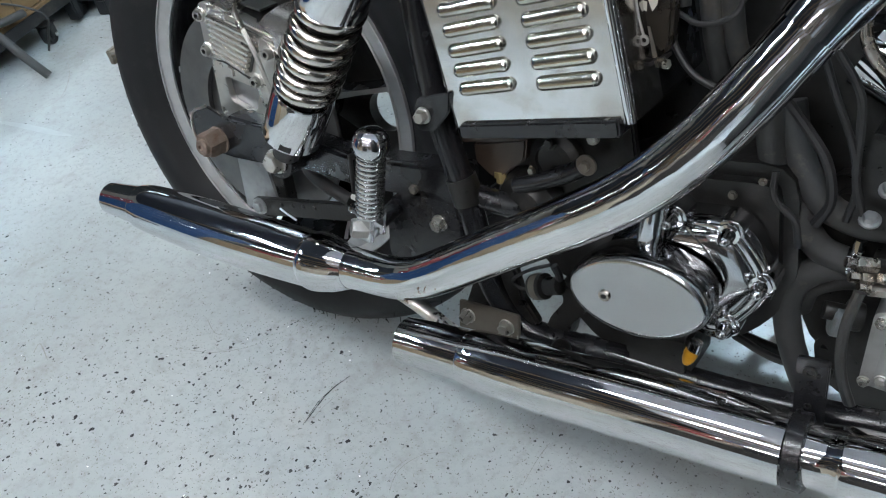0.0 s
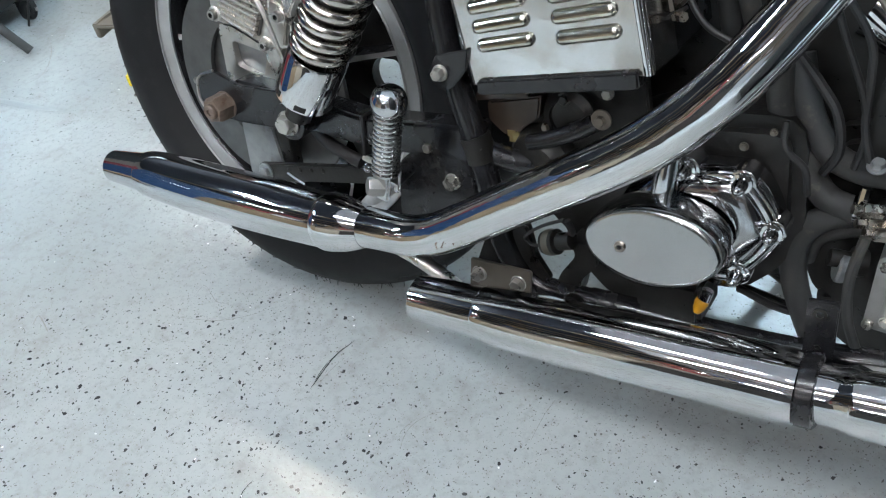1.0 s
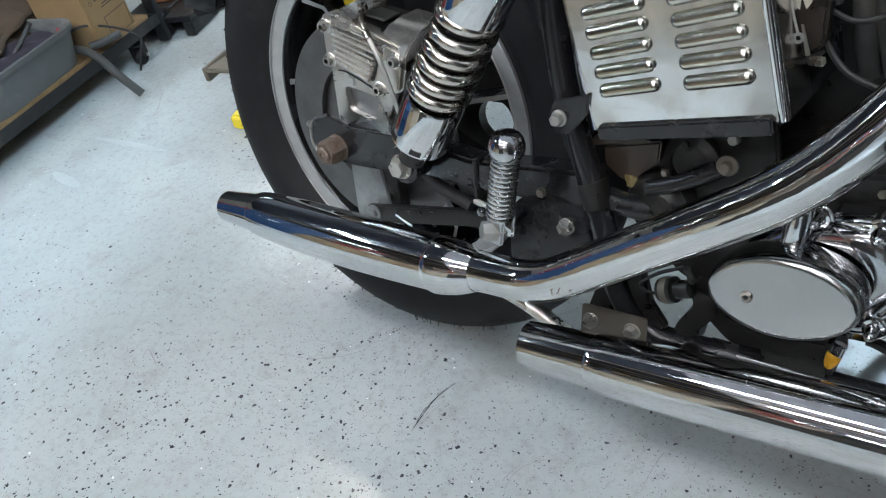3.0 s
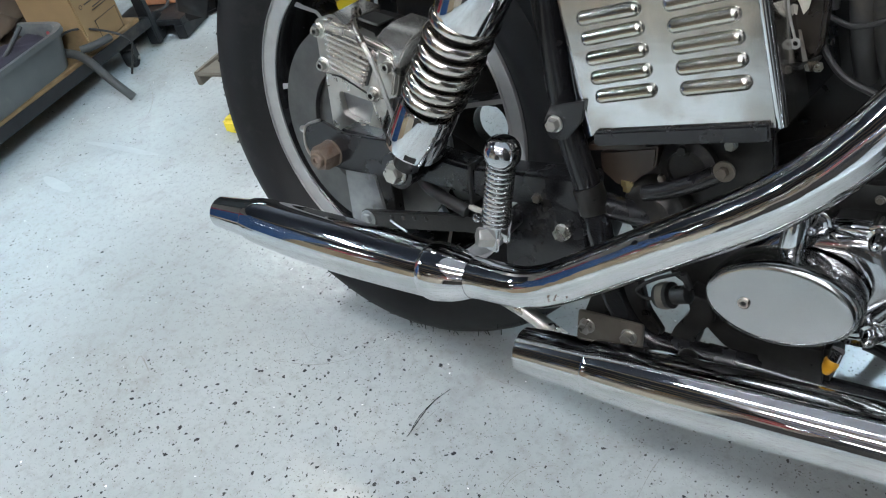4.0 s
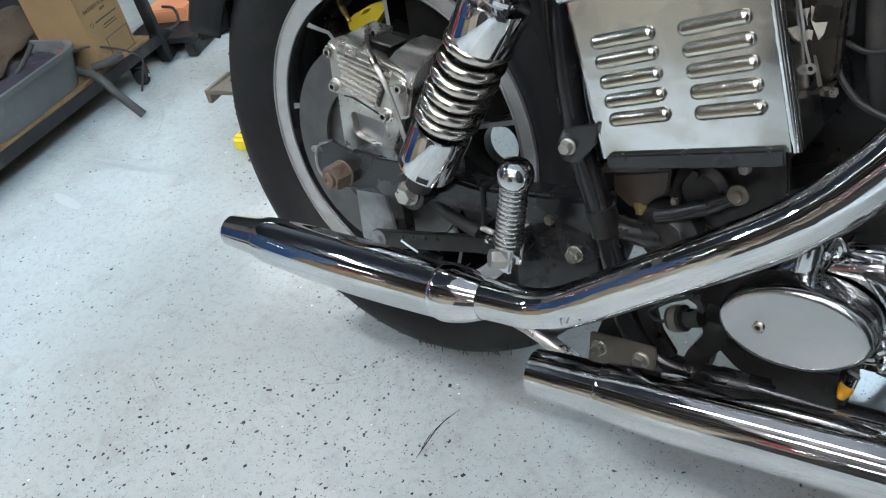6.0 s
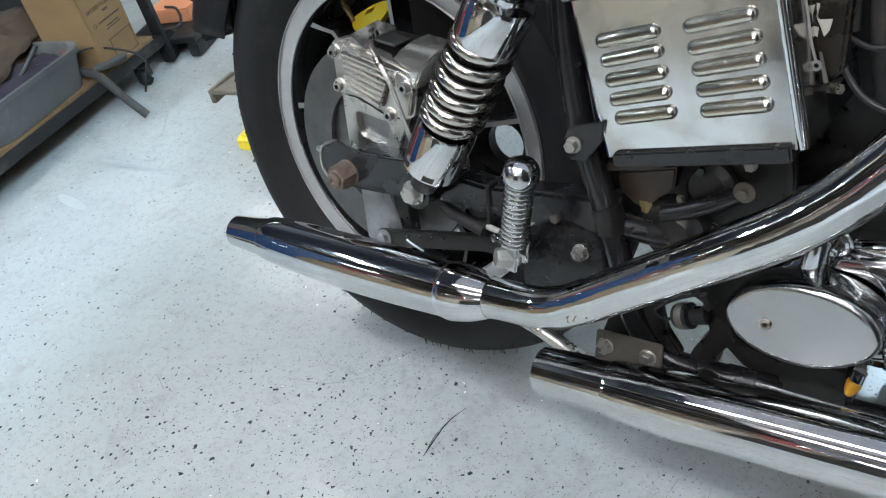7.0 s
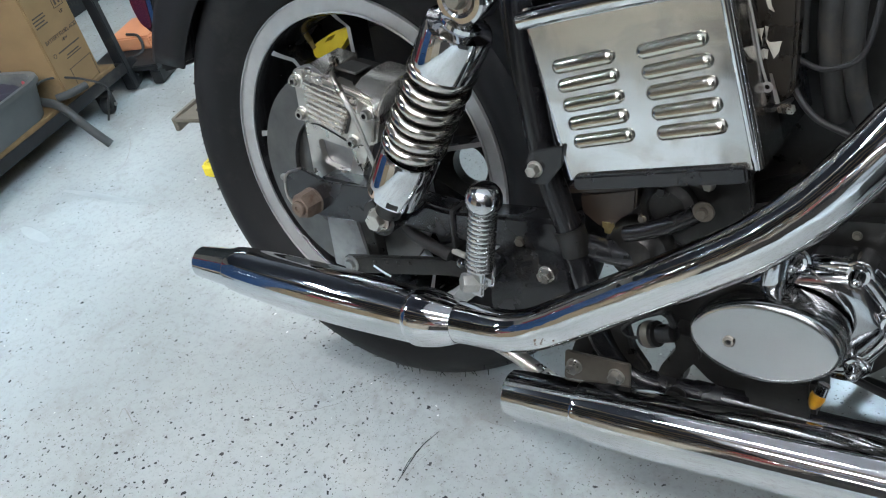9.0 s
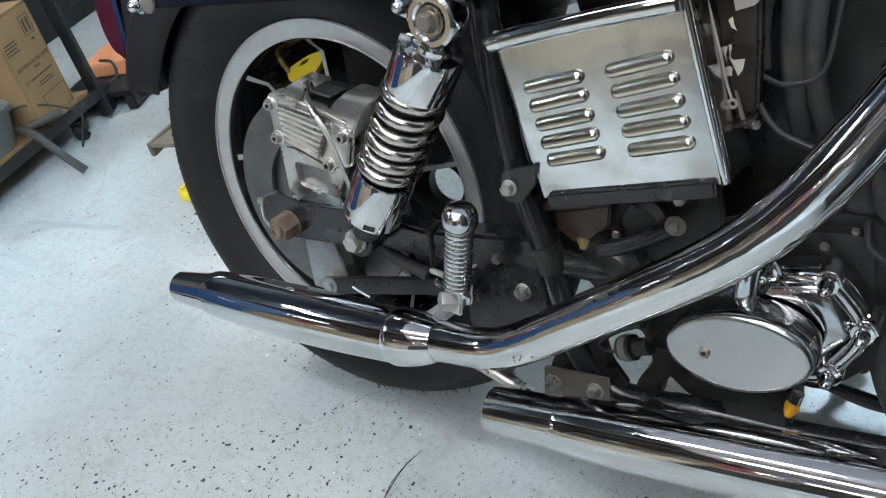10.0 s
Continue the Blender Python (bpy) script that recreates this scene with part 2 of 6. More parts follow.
M_INK = surface("black_print", (0.025, 0.017, 0.012), (0.045, 0.03, 0.02), (0.7, 0.8), 0.0, 60, 300, 0.0)
M_BIN = surface("grey_plastic_bin", (0.046, 0.048, 0.048), (0.075, 0.078, 0.078), (0.4, 0.55), 0.0, 10, 200, 0.05, stain=(0.14, 0.13, 0.12))
M_CLOTH = surface("dark_cloth", (0.006, 0.005, 0.010), (0.016, 0.011, 0.024), (0.85, 0.95), 0.0, 15, 300, 0.4)
M_REDSTRIP = surface("red_strap", (0.20, 0.012, 0.02), (0.28, 0.02, 0.03), (0.5, 0.6), 0.0, 30, 200, 0.1)
M_PALE = surface("pale_blue_white", (0.62, 0.68, 0.74), (0.70, 0.75, 0.80), (0.5, 0.6), 0.0, 6, 150, 0.05)
M_ORANGE = surface("orange_board", (0.55, 0.20, 0.09), (0.66, 0.27, 0.13), (0.6, 0.75), 0.0, 10, 200, 0.1)
M_STAND = surface("pale_stand_steel", (0.14, 0.125, 0.10), (0.21, 0.19, 0.155), (0.45, 0.6), 0.3, 40, 300, 0.15, stain=(0.22, 0.17, 0.11))
M_BLUE = surface("blue_enamel", (0.006, 0.036, 0.10), (0.010, 0.05, 0.15), (0.3, 0.45), 0.0, 5, 100, 0.05)
M_WALL = surface("wall_paint", (0.20, 0.175, 0.15), (0.27, 0.24, 0.205), (0.7, 0.8), 0.0, 1.5, 80, 0.1)
M_CEIL = surface("ceiling_board", (0.66, 0.64, 0.68), (0.74, 0.72, 0.75), (0.8, 0.9), 0.0, 2.0, 80, 0.1)
M_TUBE = glow("lit_tube", (0.92, 0.97, 1.0), TUBE_GLOW)
M_COOL = glow("lit_daylight_tube", (0.62, 0.84, 1.0), COOL_GLOW)
M_WARM = glow("lit_bright_tube", (0.95, 0.97, 1.0), 80.0)
M_ROW = glow("lit_white_tube", (0.97, 0.96, 1.0), 62.0)
M_LEFT = glow("lit_blue_white_tube", (0.70, 0.87, 1.0), 400.0)
M_KEY = glow("lit_new_tube", (0.90, 0.96, 1.0), 108.0)
M_SIDE = glow("cool_fill_tube", (0.62, 0.83, 1.0), 1000.0)
M_MID = glow("lit_old_tube", (1.0, 0.93, 0.80), 26.0)
M_DIM = glow("dim_fill_tube", (0.9, 0.97, 1.0), 28.0)
M_PUMP = surface("pale_cast_alloy", (0.42, 0.42, 0.41), (0.54, 0.54, 0.53), (0.34, 0.46), 0.8, 50, 500, 0.12, stain=(0.24, 0.21, 0.18), stain_at=0.62)
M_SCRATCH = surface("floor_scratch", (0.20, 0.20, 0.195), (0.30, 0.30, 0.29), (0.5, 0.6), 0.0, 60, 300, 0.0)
# flat grey for the shadow bars painted on the floor
M_SHADOW_STREAK = surface("painted_shadow_grey", (0.27, 0.295, 0.31), (0.33, 0.355, 0.365), (0.3, 0.45), 0.0, 40, 300, 0.0)
M_WHITE = surface("white_enamel", (0.72, 0.72, 0.71), (0.78, 0.78, 0.77), (0.4, 0.5), 0.0, 5, 100, 0.03)
M_WIRE = surface("wire_sheath", (0.010, 0.010, 0.011), (0.02, 0.02, 0.02), (0.55, 0.65), 0.0, 40, 300, 0.05)
M_TARNISH = surface("tarnished_tube", (0.36, 0.31, 0.26), (0.5, 0.46, 0.42), (0.2, 0.35), 1.0, 40, 400, 0.08)
M_LEVER = surface("bare_lever_alloy", (0.50, 0.49, 0.46), (0.6, 0.58, 0.55), (0.35, 0.45), 0.9, 60, 400, 0.1)


# ---- mesh tools ----
def mesh_object(name, pieces, mats, parent=None, label="", angle=35):
    """One mesh object out of pieces (verts, faces[, slot]); mats is a material or a list of them."""
    verts, faces, slots = [], [], []
    for piece in pieces:
        v, f = piece[0], piece[1]
        slot = piece[2] if len(piece) > 2 else 0
        n = len(verts)
        verts += [tuple(p) for p in v]
        faces += [tuple(i + n for i in q) for q in f]
        slots += [slot] * len(f)
    me = bpy.data.meshes.new(name)
    me.from_pydata(verts, [], faces)
    bm = bmesh.new()
    bm.from_mesh(me)
    bmesh.ops.recalc_face_normals(bm, faces=bm.faces)
    bm.to_mesh(me)
    bm.free()
    for m in mats if isinstance(mats, (list, tuple)) else [mats]:
        me.materials.append(m)
    me.polygons.foreach_set("material_index", slots)
    me.polygons.foreach_set("use_smooth", [True] * len(faces))
    me.set_sharp_from_angle(angle=radians(angle))
    me.update()
    ob = new(name, me)
    sizes = sorted(p.area for p in me.polygons)
    if sizes[-1] > 12 * sizes[len(sizes) // 2]:
        wn = ob.modifiers.new("flat_faces", "WEIGHTED_NORMAL")
        wn.keep_sharp, wn.weight = True, 80
    if parent:
        ob.parent = parent
    if label:
        ob["label"] = label
    return ob


def curve_points(pts, per=8):
    """A smooth path through pts (Catmull-Rom); rows may hold more than three numbers."""
    p = np.array(pts, float)
    if len(p) < 3:
        return np.array([p[0] + (p[1] - p[0]) * s for s in np.linspace(0, 1, 3)])
    q = np.vstack([2 * p[0] - p[1], p, 2 * p[-1] - p[-2]])
    out = []
    for i in range(1, len(q) - 2):
        a, b, c, d = q[i - 1], q[i], q[i + 1], q[i + 2]
        for s in np.linspace(0, 1, per, endpoint=False):
            out.append(0.5 * (2 * b + (c - a) * s + (2 * a - 5 * b + 4 * c - d) * s * s + (3 * b - a - 3 * c + d) * s ** 3))
    out.append(p[-1])
    return np.array(out)


def tube(pts, radius, seg=16, cap=True):
    """A swept round tube. radius: one number, or one for each point."""
    p = np.array(pts, float)[:, :3]
    r = np.full(len(p), radius) if np.isscalar(radius) else np.array(radius, float)
    tan = np.gradient(p, axis=0)
    tan /= np.linalg.norm(tan, axis=1)[:, None] + 1e-12
    side = np.cross(tan[0], (0, 0, 1))
    if np.linalg.norm(side) < 1e-3:
        side = np.cross(tan[0], (0, 1, 0))
    verts, faces = [], []
    for i in range(len(p)):
        side = side - tan[i] * np.dot(side, tan[i])
        side /= np.linalg.norm(side)
        up = np.cross(tan[i], side)
        for k in range(seg):
            a = 2 * math.pi * k / seg
            verts.append(p[i] + r[i] * (math.cos(a) * side + math.sin(a) * up))
    for i in range(len(p) - 1):
        for k in range(seg):
            a, b = i * seg + k, i * seg + (k + 1) % seg
            faces.append((a, b, b + seg, a + seg))
    if cap:
        faces.append(tuple(range(seg))[::-1])
        faces.append(tuple(range(len(verts) - seg, len(verts))))
    return verts, faces


def bent(pts, radius, seg=12, per=8):
    """A tube along a smooth path; rows may carry their own radius as a fourth number."""
    c = curve_points(pts, per)
    return tube(c, c[:, 3] if c.shape[1] > 3 else radius, seg)


def basis(axis):
    a = Vector(axis).normalized()
    u = a.orthogonal().normalized()
    return a, u, a.cross(u)


def lathe(profile, origin, axis, seg=32, turn=0.0):
    """Revolve (radius, height) rows about an axis; ends with radius 0 close to a point."""
    a, u, w = basis(axis)
    o = Vector(origin)
    verts, faces, rings = [], [], []
    for r, h in profile:
        ring = []
        for k in range(seg if r > 1e-7 else 1):
            t = 2 * math.pi * k / seg + turn
            ring.append(len(verts))
            verts.append(o + a * h + (u * math.cos(t) + w * math.sin(t)) * r)
        rings.append(ring)
    for r0, r1 in zip(rings, rings[1:]):
        for k in range(seg):
            q = [r0[k % len(r0)], r0[(k + 1) % len(r0)], r1[(k + 1) % len(r1)], r1[k % len(r1)]]
            q = list(dict.fromkeys(q))
            if len(q) > 2:
                faces.append(tuple(q))
    return verts, faces


def rounded(outline, radius, n=4):
    """Round the corners of a 2D outline."""
    out = []
    k = len(outline)
    for i in range(k):
        a, b, c = (Vector(outline[(i + d) % k]) for d in (-1, 0, 1))
        u, v = (a - b), (c - b)
        d = min(radius, 0.45 * u.length, 0.45 * v.length)
        p, q = b + u.normalized() * d, b + v.normalized() * d
        for s in np.linspace(0, 1, n):
            out.append(tuple((1 - s) ** 2 * p + 2 * s * (1 - s) * b + s * s * q))
    return out


def plate(outline, y0, y1, holes=(), bevel=0.0015, plane="xz"):
    """A flat plate with thickness: an outline in the bike's x and z, from y0 to y1, with holes."""
    bm = bmesh.new()
    edges = []
    for loop in [outline, *holes]:
        vs = [bm.verts.new((p[0], y0, p[1])) for p in loop]
        edges += [bm.edges.new((vs[i], vs[(i + 1) % len(vs)])) for i in range(len(vs))]
    if holes:
        bmesh.ops.triangle_fill(bm, edges=edges, use_beauty=True, use_dissolve=False)
    else:
        bm.faces.new(list(bm.verts))
    top = bmesh.ops.extrude_face_region(bm, geom=list(bm.faces))
    bmesh.ops.translate(bm, vec=(0, y1 - y0, 0), verts=[g for g in top["geom"] if isinstance(g, bmesh.types.BMVert)])
    bmesh.ops.recalc_face_normals(bm, faces=bm.faces)
    if bevel:
        sharp = [e for e in bm.edges if len(e.link_faces) == 2 and e.calc_face_angle(0) > 0.8]
        bmesh.ops.bevel(bm, geom=sharp, offset=bevel, segments=2, affect="EDGES", clamp_overlap=True)
    return dump(bm)


def dump(bm):
    bm.verts.index_update()
    v = [tuple(p.co) for p in bm.verts]
    f = [tuple(p.index for p in q.verts) for q in bm.faces]
    bm.free()
    return v, f


def block(size, m=None, bevel=0.002, seg=2):
    bm = bmesh.new()
    bmesh.ops.create_cube(bm, size=1)
    bmesh.ops.scale(bm, vec=size, verts=bm.verts)
    if bevel:
        bmesh.ops.bevel(bm, geom=list(bm.edges), offset=bevel, segments=seg, affect="EDGES", clamp_overlap=True)
    if m:
        bm.transform(m)
    return dump(bm)


def moved(piece, m):
    return [m @ Vector(p) for p in piece[0]], piece[1], *piece[2:]


def circle(x, z, r, n=20):
    return [(x + r * math.cos(2 * math.pi * k / n), z + r * math.sin(2 * math.pi * k / n)) for k in range(n)]


def ellipse(x, z, a, b, turn, n=48, power=2.0):
    c, s = math.cos(radians(turn)), math.sin(radians(turn))
    out = []
    for k in range(n):
        t = 2 * math.pi * k / n
        u = a * math.copysign(abs(math.cos(t)) ** (2 / power), math.cos(t))
        v = b * math.copysign(abs(math.sin(t)) ** (2 / power), math.sin(t))
        out.append((x + u * c - v * s, z + u * s + v * c))
    return out


def hex_bolt(parent, place, across=0.013, high=0.007, washer=0.011, axis=(0, -1, 0), mat=None, name="bolt", label="", turn=0.2):
    """A hexagon head on a washer, standing on place along axis."""
    r = across / math.sqrt(3)
    parts = [lathe([(0, 0), (washer, 0), (washer, 0.0015), (washer * 0.93, 0.002), (0, 0.002)], place, axis, 20),
             lathe([(0, 0.001), (r, 0.001), (r, 0.001 + high * 0.8), (r * 0.86, 0.001 + high), (0, 0.001 + high)], place, axis, 6, turn)]
    return mesh_object(name, parts, mat or M_ZINC, parent, label, 25)


def dome_nut(parent, place, r=0.008, axis=(0, -1, 0), mat=None, high=0.016):
    prof = [(0, 0), (r * 1.45, 0), (r * 1.45, 0.0025), (r, 0.003), (r, high * 0.45)]
    prof += [(r * 0.92 * math.cos(a), high * 0.5 + high * 0.5 * math.sin(a)) for a in np.linspace(0, math.pi / 2, 6)]
    return mesh_object("dome_nut", [lathe(prof, place, axis, 20)], mat or M_CHROME, parent)


def socket_screw(parent, place, r=0.006, axis=(0, -1, 0), high=0.004, mat=None):
    prof = [(0, 0), (r, 0), (r, high * 0.7), (r * 0.85, high), (r * 0.5, high)]
    return mesh_object("socket_screw", [(*lathe(prof, place, axis, 18), 0), (*lathe([(r * 0.5, high), (r * 0.45, high * 0.3), (0, high * 0.3)], place, axis, 6), 1)], [mat or M_ZINC, M_DARK], parent)


# ---- the room ----
def slab(name, lo, hi, mat, label, category, kind="structure"):
    size = [b - a for a, b in zip(lo, hi)]
    mid = [(a + b) / 2 for a, b in zip(lo, hi)]
    ob = mesh_object(name, [block(size, Matrix.Translation(mid), 0)], mat)
    return tagged(ob, label, category, kind=kind)


X0, X1, Y0, Y1, TOP = -6.0, 5.0, -7.6, 5.0, 3.0
slab("floor", (X0, Y0, -0.1), (X1, Y1, 0.0), M_FLOOR, "pale grey epoxy floor with black and white flakes", "floor")
# unseen ceiling, made dark left of DARK_X so the left chrome mirrors dark
DARK_X = -1.1
slab("ceiling", (DARK_X, Y0, TOP), (X1, Y1, TOP + 0.1), M_CEIL, "white painted workshop ceiling", "ceiling")
slab("ceiling_dark_half", (X0, Y0, TOP), (DARK_X, Y1, TOP + 0.1), M_DARK_CEIL, "dark ceiling half, unseen, added to darken reflections", "ceiling")
slab("wall_south", (X0, Y0 - 0.12, 0), (X1, Y0, TOP), M_WALL, "plain painted workshop wall", "wall")
slab("wall_north", (X0, Y1, 0), (X1, Y1 + 0.12, TOP), M_WALL, "plain painted workshop wall", "wall")
slab("wall_east", (X1, Y0, 0), (X1 + 0.12, Y1, TOP), M_WALL, "plain painted workshop wall", "wall")
# west wall with an unseen doorway, added where the cool fill lamp stands
wall_w = mesh_object("wall_west", [
    block((0.12, 1.2 - Y0, TOP), Matrix.Translation((X0 - 0.06, (Y0 + 1.2) / 2, TOP / 2)), 0),
    block((0.12, Y1 - 3.4, TOP), Matrix.Translation((X0 - 0.06, (Y1 + 3.4) / 2, TOP / 2)), 0),
    block((0.12, 2.2, TOP - 2.6), Matrix.Translation((X0 - 0.06, 2.3, (TOP + 2.6) / 2)), 0)], M_WALL)
tagged(wall_w, "plain painted workshop wall with an added open doorway", "wall", kind="structure")


def strip_light(x, y, length, lit, turn=0.0, wide=0.30):
    m = Matrix.Translation((x, y, TOP)) @ Matrix.Rotation(radians(turn), 4, "Z")
    e = tagged(new("strip_light"), "long white ceiling light with a glowing diffuser", "ceiling light", "ceiling strip lights")
    e.matrix_world = m

    def prism(sec, half):
        v = [(s * half, p[0], p[1]) for s in (-1, 1) for p in sec]
        n = len(sec)
        return v, [(i, (i + 1) % n, n + (i + 1) % n, n + i) for i in range(n)] + [tuple(range(n)), tuple(range(n, 2 * n))]
    w = wide / 2
    mesh_object("tray", [prism([(-w - 0.012, -0.045), (-w - 0.012, 0.0), (w + 0.012, 0.0), (w + 0.012, -0.045), (w, -0.045), (w, -0.02), (-w, -0.02), (-w, -0.045)], length / 2 + 0.03)], M_WHITE, e)
    mesh_object("diffuser", [prism([(w * c, -0.025 - 0.045 * math.sqrt(max(0, 1 - c * c))) for c in np.linspace(-1, 1, 11)], length / 2)], lit, e, "glowing diffuser")
    return e


# beams out of view, added to bring brown bands into the chrome
for by, deep in ((-2.2, 0.10), (-3.4, 0.10), (-4.3, 0.10), (-5.6, 0.16), (2.6, 0.16)):
    slab("added_ceiling_beam", (X0, by - 0.06, TOP - deep), (X1, by + 0.06, TOP), M_TAN, "unseen wooden beam, added for brown reflections", "beam")


# unseen lights: most follow reflections and shadows, M_SIDE and M_DIM are added fill
for lx, ly, ll, lit, turn in ((-0.65, -1.4, 0.9, M_KEY, 0), (1.0, -1.5, 1.25, M_WARM, 0), (1.6, -4.8, 1.8, M_TUBE, 0), (0.45, -2.85, 2.5, M_ROW, 0), (-1.0, -6.6, 2.6, M_ROW, 0), (-1.5, 0.92, 0.7, M_MID, 0), (0.5, 2.9, 1.25, M_COOL, 0),
                              (2.3, -1.0, 0.7, M_SIDE, 90), (2.6, 1.65, 1.25, M_DIM, 0), (-3.6, 2.4, 1.25, M_TUBE, 0), (3.6, -3.2, 1.25, M_DIM, 0), (-3.0, -1.7, 0.7, M_LEFT, 90), (-4.6, -4.4, 0.6, M_DIM, 0)):
    for side in (-1, 1):
        off = side * (ll / 4 + 0.03)
        strip_light(lx + off * math.cos(radians(turn)), ly + off * math.sin(radians(turn)), ll / 2 - 0.02, lit, turn, 0.30 if lit in (M_COOL, M_DIM, M_MID) else 0.24 if lx < -3 else 0.13)


# ---- the motorcycle: built in its own frame (x ahead, y to its far side, z up), leaning on its side stand ----
bike = tagged(new("motorcycle"), "black and chrome V-twin motorcycle leaning on its side stand", "motorcycle")
bike.matrix_world = Matrix.Rotation(radians(-10.42), 4, "X")
AXLE = Vector((0, 0, 0.326))
Y = (0, 1, 0)


def polar(r, deg, y):
    return Vector((r * math.cos(radians(deg)), y, 0.326 + r * math.sin(radians(deg))))


def rear_wheel():
    # tyre: round section about the wheel's middle plane, y = 0.04
    prof = [(0.205, 0.002), (0.2165, -0.002), (0.222, -0.006), (0.236, -0.020), (0.252, -0.027), (0.268, -0.028), (0.284, -0.024), (0.297, -0.014),
            (0.308, -0.001), (0.317, 0.014), (0.3225, 0.026), (0.324, 0.036)]
    prof += [(r, 0.072 - h) for r, h in reversed(prof[:-1])]
    tyre = mesh_object("rear_tyre", [lathe(prof, AXLE, Y, 128)], M_TYRE, bike, "black rubber tyre with worn shoulder grooves", 60)
    rnd = random.Random(4)
    cuts, hairs = [], []
    for k in range(46):
        a = 360 * k / 46
        p, q = polar(0.2985, a, -0.0135), polar(0.3160, a + 3.4, 0.0115)
        d = (q - p).normalized()
        n = (polar(0.36, a + 1.7, -0.06) - polar(0.25, a + 1.7, 0.0)).normalized()
        s = d.cross(n) * 0.0014
        up = n * 0.0007
        cuts.append(([p + up - s, p + up + s, q + up + s, q + up - s], [(0, 1, 2, 3)]))
    mesh_object("tread_grooves", cuts, M_GLOSS, tyre, "dark shoulder grooves")["kind"] = "stuff"
    for k in range(150):
        a = rnd.uniform(0, 360)
        r, y = rnd.choice(((0.308, -0.001), (0.297, -0.013), (0.317, 0.014)))
        p = polar(r, a, y)
        q = p + (polar(r + 0.007, a + rnd.uniform(-0.8, 0.8), y - rnd.uniform(0, 0.004)) - p) * rnd.uniform(0.5, 1)
        hairs.append(tube([p, (p + q) / 2, q], 0.0005, 5))
    h = mesh_object("rubber_nubs", hairs, M_TYRE, tyre)
    h["kind"] = "stuff"
    wheel = mesh_object("rear_wheel", [
        (*lathe([(0.1935, 0.0), (0.2155, -0.0035), (0.217, -0.001)], AXLE, Y, 96), 0),
        (*lathe([(0.1935, 0.0), (0.191, 0.003), (0.188, 0.020), (0.186, 0.04), (0.188, 0.06), (0.191, 0.077), (0.1935, 0.08), (0.2155, 0.083), (0.217, 0.08), (0.217, -0.001)], AXLE, Y, 96), 1),
        (*lathe([(0, 0.002), (0.042, 0.002), (0.045, 0.008), (0.045, 0.075), (0, 0.078)], AXLE, Y, 40), 1)], [M_RIM, M_BLACK], bike, "black cast wheel with a machined silver rim", 40)
    for r, y, t in ((0.1945, -0.0016, 0.0013), (0.2150, -0.0050, 0.0011)):
        mesh_object("rim_lip", [lathe([(r + t * math.cos(b), y + t * math.sin(b)) for b in np.linspace(0, 2 * math.pi, 9)], AXLE, Y, 96)], M_RIM, wheel)
    for k in range(9):
        a = 16 + 40 * k
        rows = ((0.193, 0.004, 0.0045), (0.182, 0.014, 0.0035), (0.170, 0.027, 0.003), (0.120, 0.026, 0.003), (0.044, 0.018, 0.005))
        v, f, edge = [], [], []
        for r, y, half in rows:
            w = math.degrees(half / r)
            v += [polar(r, a - w, y), polar(r, a + w, y), polar(r, a + w * 1.8, y + 0.030), polar(r, a - w * 1.8, y + 0.030)]
        for i in range(len(rows) - 1):
            b = 4 * i
            edge.append((b, b + 1, b + 5, b + 4))
            f += [(b + 1, b + 2, b + 6, b + 5), (b + 2, b + 3, b + 7, b + 6), (b + 3, b, b + 4, b + 7)]
        mesh_object("spoke", [(v, edge, 0), (v, f, 1)], [M_RIM, M_BLACK], wheel)
    mesh_object("valve_stem", [lathe([(0, 0), (0.004, 0), (0.004, 0.012), (0.003, 0.013), (0.003, 0.022), (0, 0.023)], polar(0.187, 128, 0.05), polar(0.1, 128, 0.04) - polar(0.187, 128, 0.05), 12)], M_BRASS, wheel)
    # brake rotor on the near side
    mesh_object("brake_rotor", [lathe([(0.084, -0.036), (0.134, -0.036), (0.135, -0.033), (0.134, -0.030), (0.084, -0.030), (0.084, -0.036)], AXLE, Y, 96),
                                lathe([(0.02, -0.028), (0.086, -0.028), (0.086, -0.022), (0.03, -0.016), (0.02, -0.028)], AXLE, Y, 64)], M_ROTOR, bike, "worn steel brake disc")
    # belt pulley on the far side, with round holes
    holes = [circle(0.106 * math.cos(radians(a)), 0.326 + 0.106 * math.sin(radians(a)), 0.027, 24) for a in range(-8, 352, 72)]
    mesh_object("drive_pulley", [plate(circle(0, 0.326, 0.15, 72), 0.085, 0.10, holes, 0), lathe([(0.15, 0.078), (0.158, 0.078), (0.158, 0.112), (0.15, 0.112), (0.15, 0.078)], AXLE, Y, 72)],
                M_DARK, bike, "dark drive pulley with round holes")
    mesh_object("belt_guard", [lathe([(0.156, 0.104), (0.262, 0.104), (0.264, 0.112), (0.156, 0.112), (0.156, 0.104)], AXLE, Y, 72)], M_DARK, bike, "dark belt guard ring")


rear_wheel()


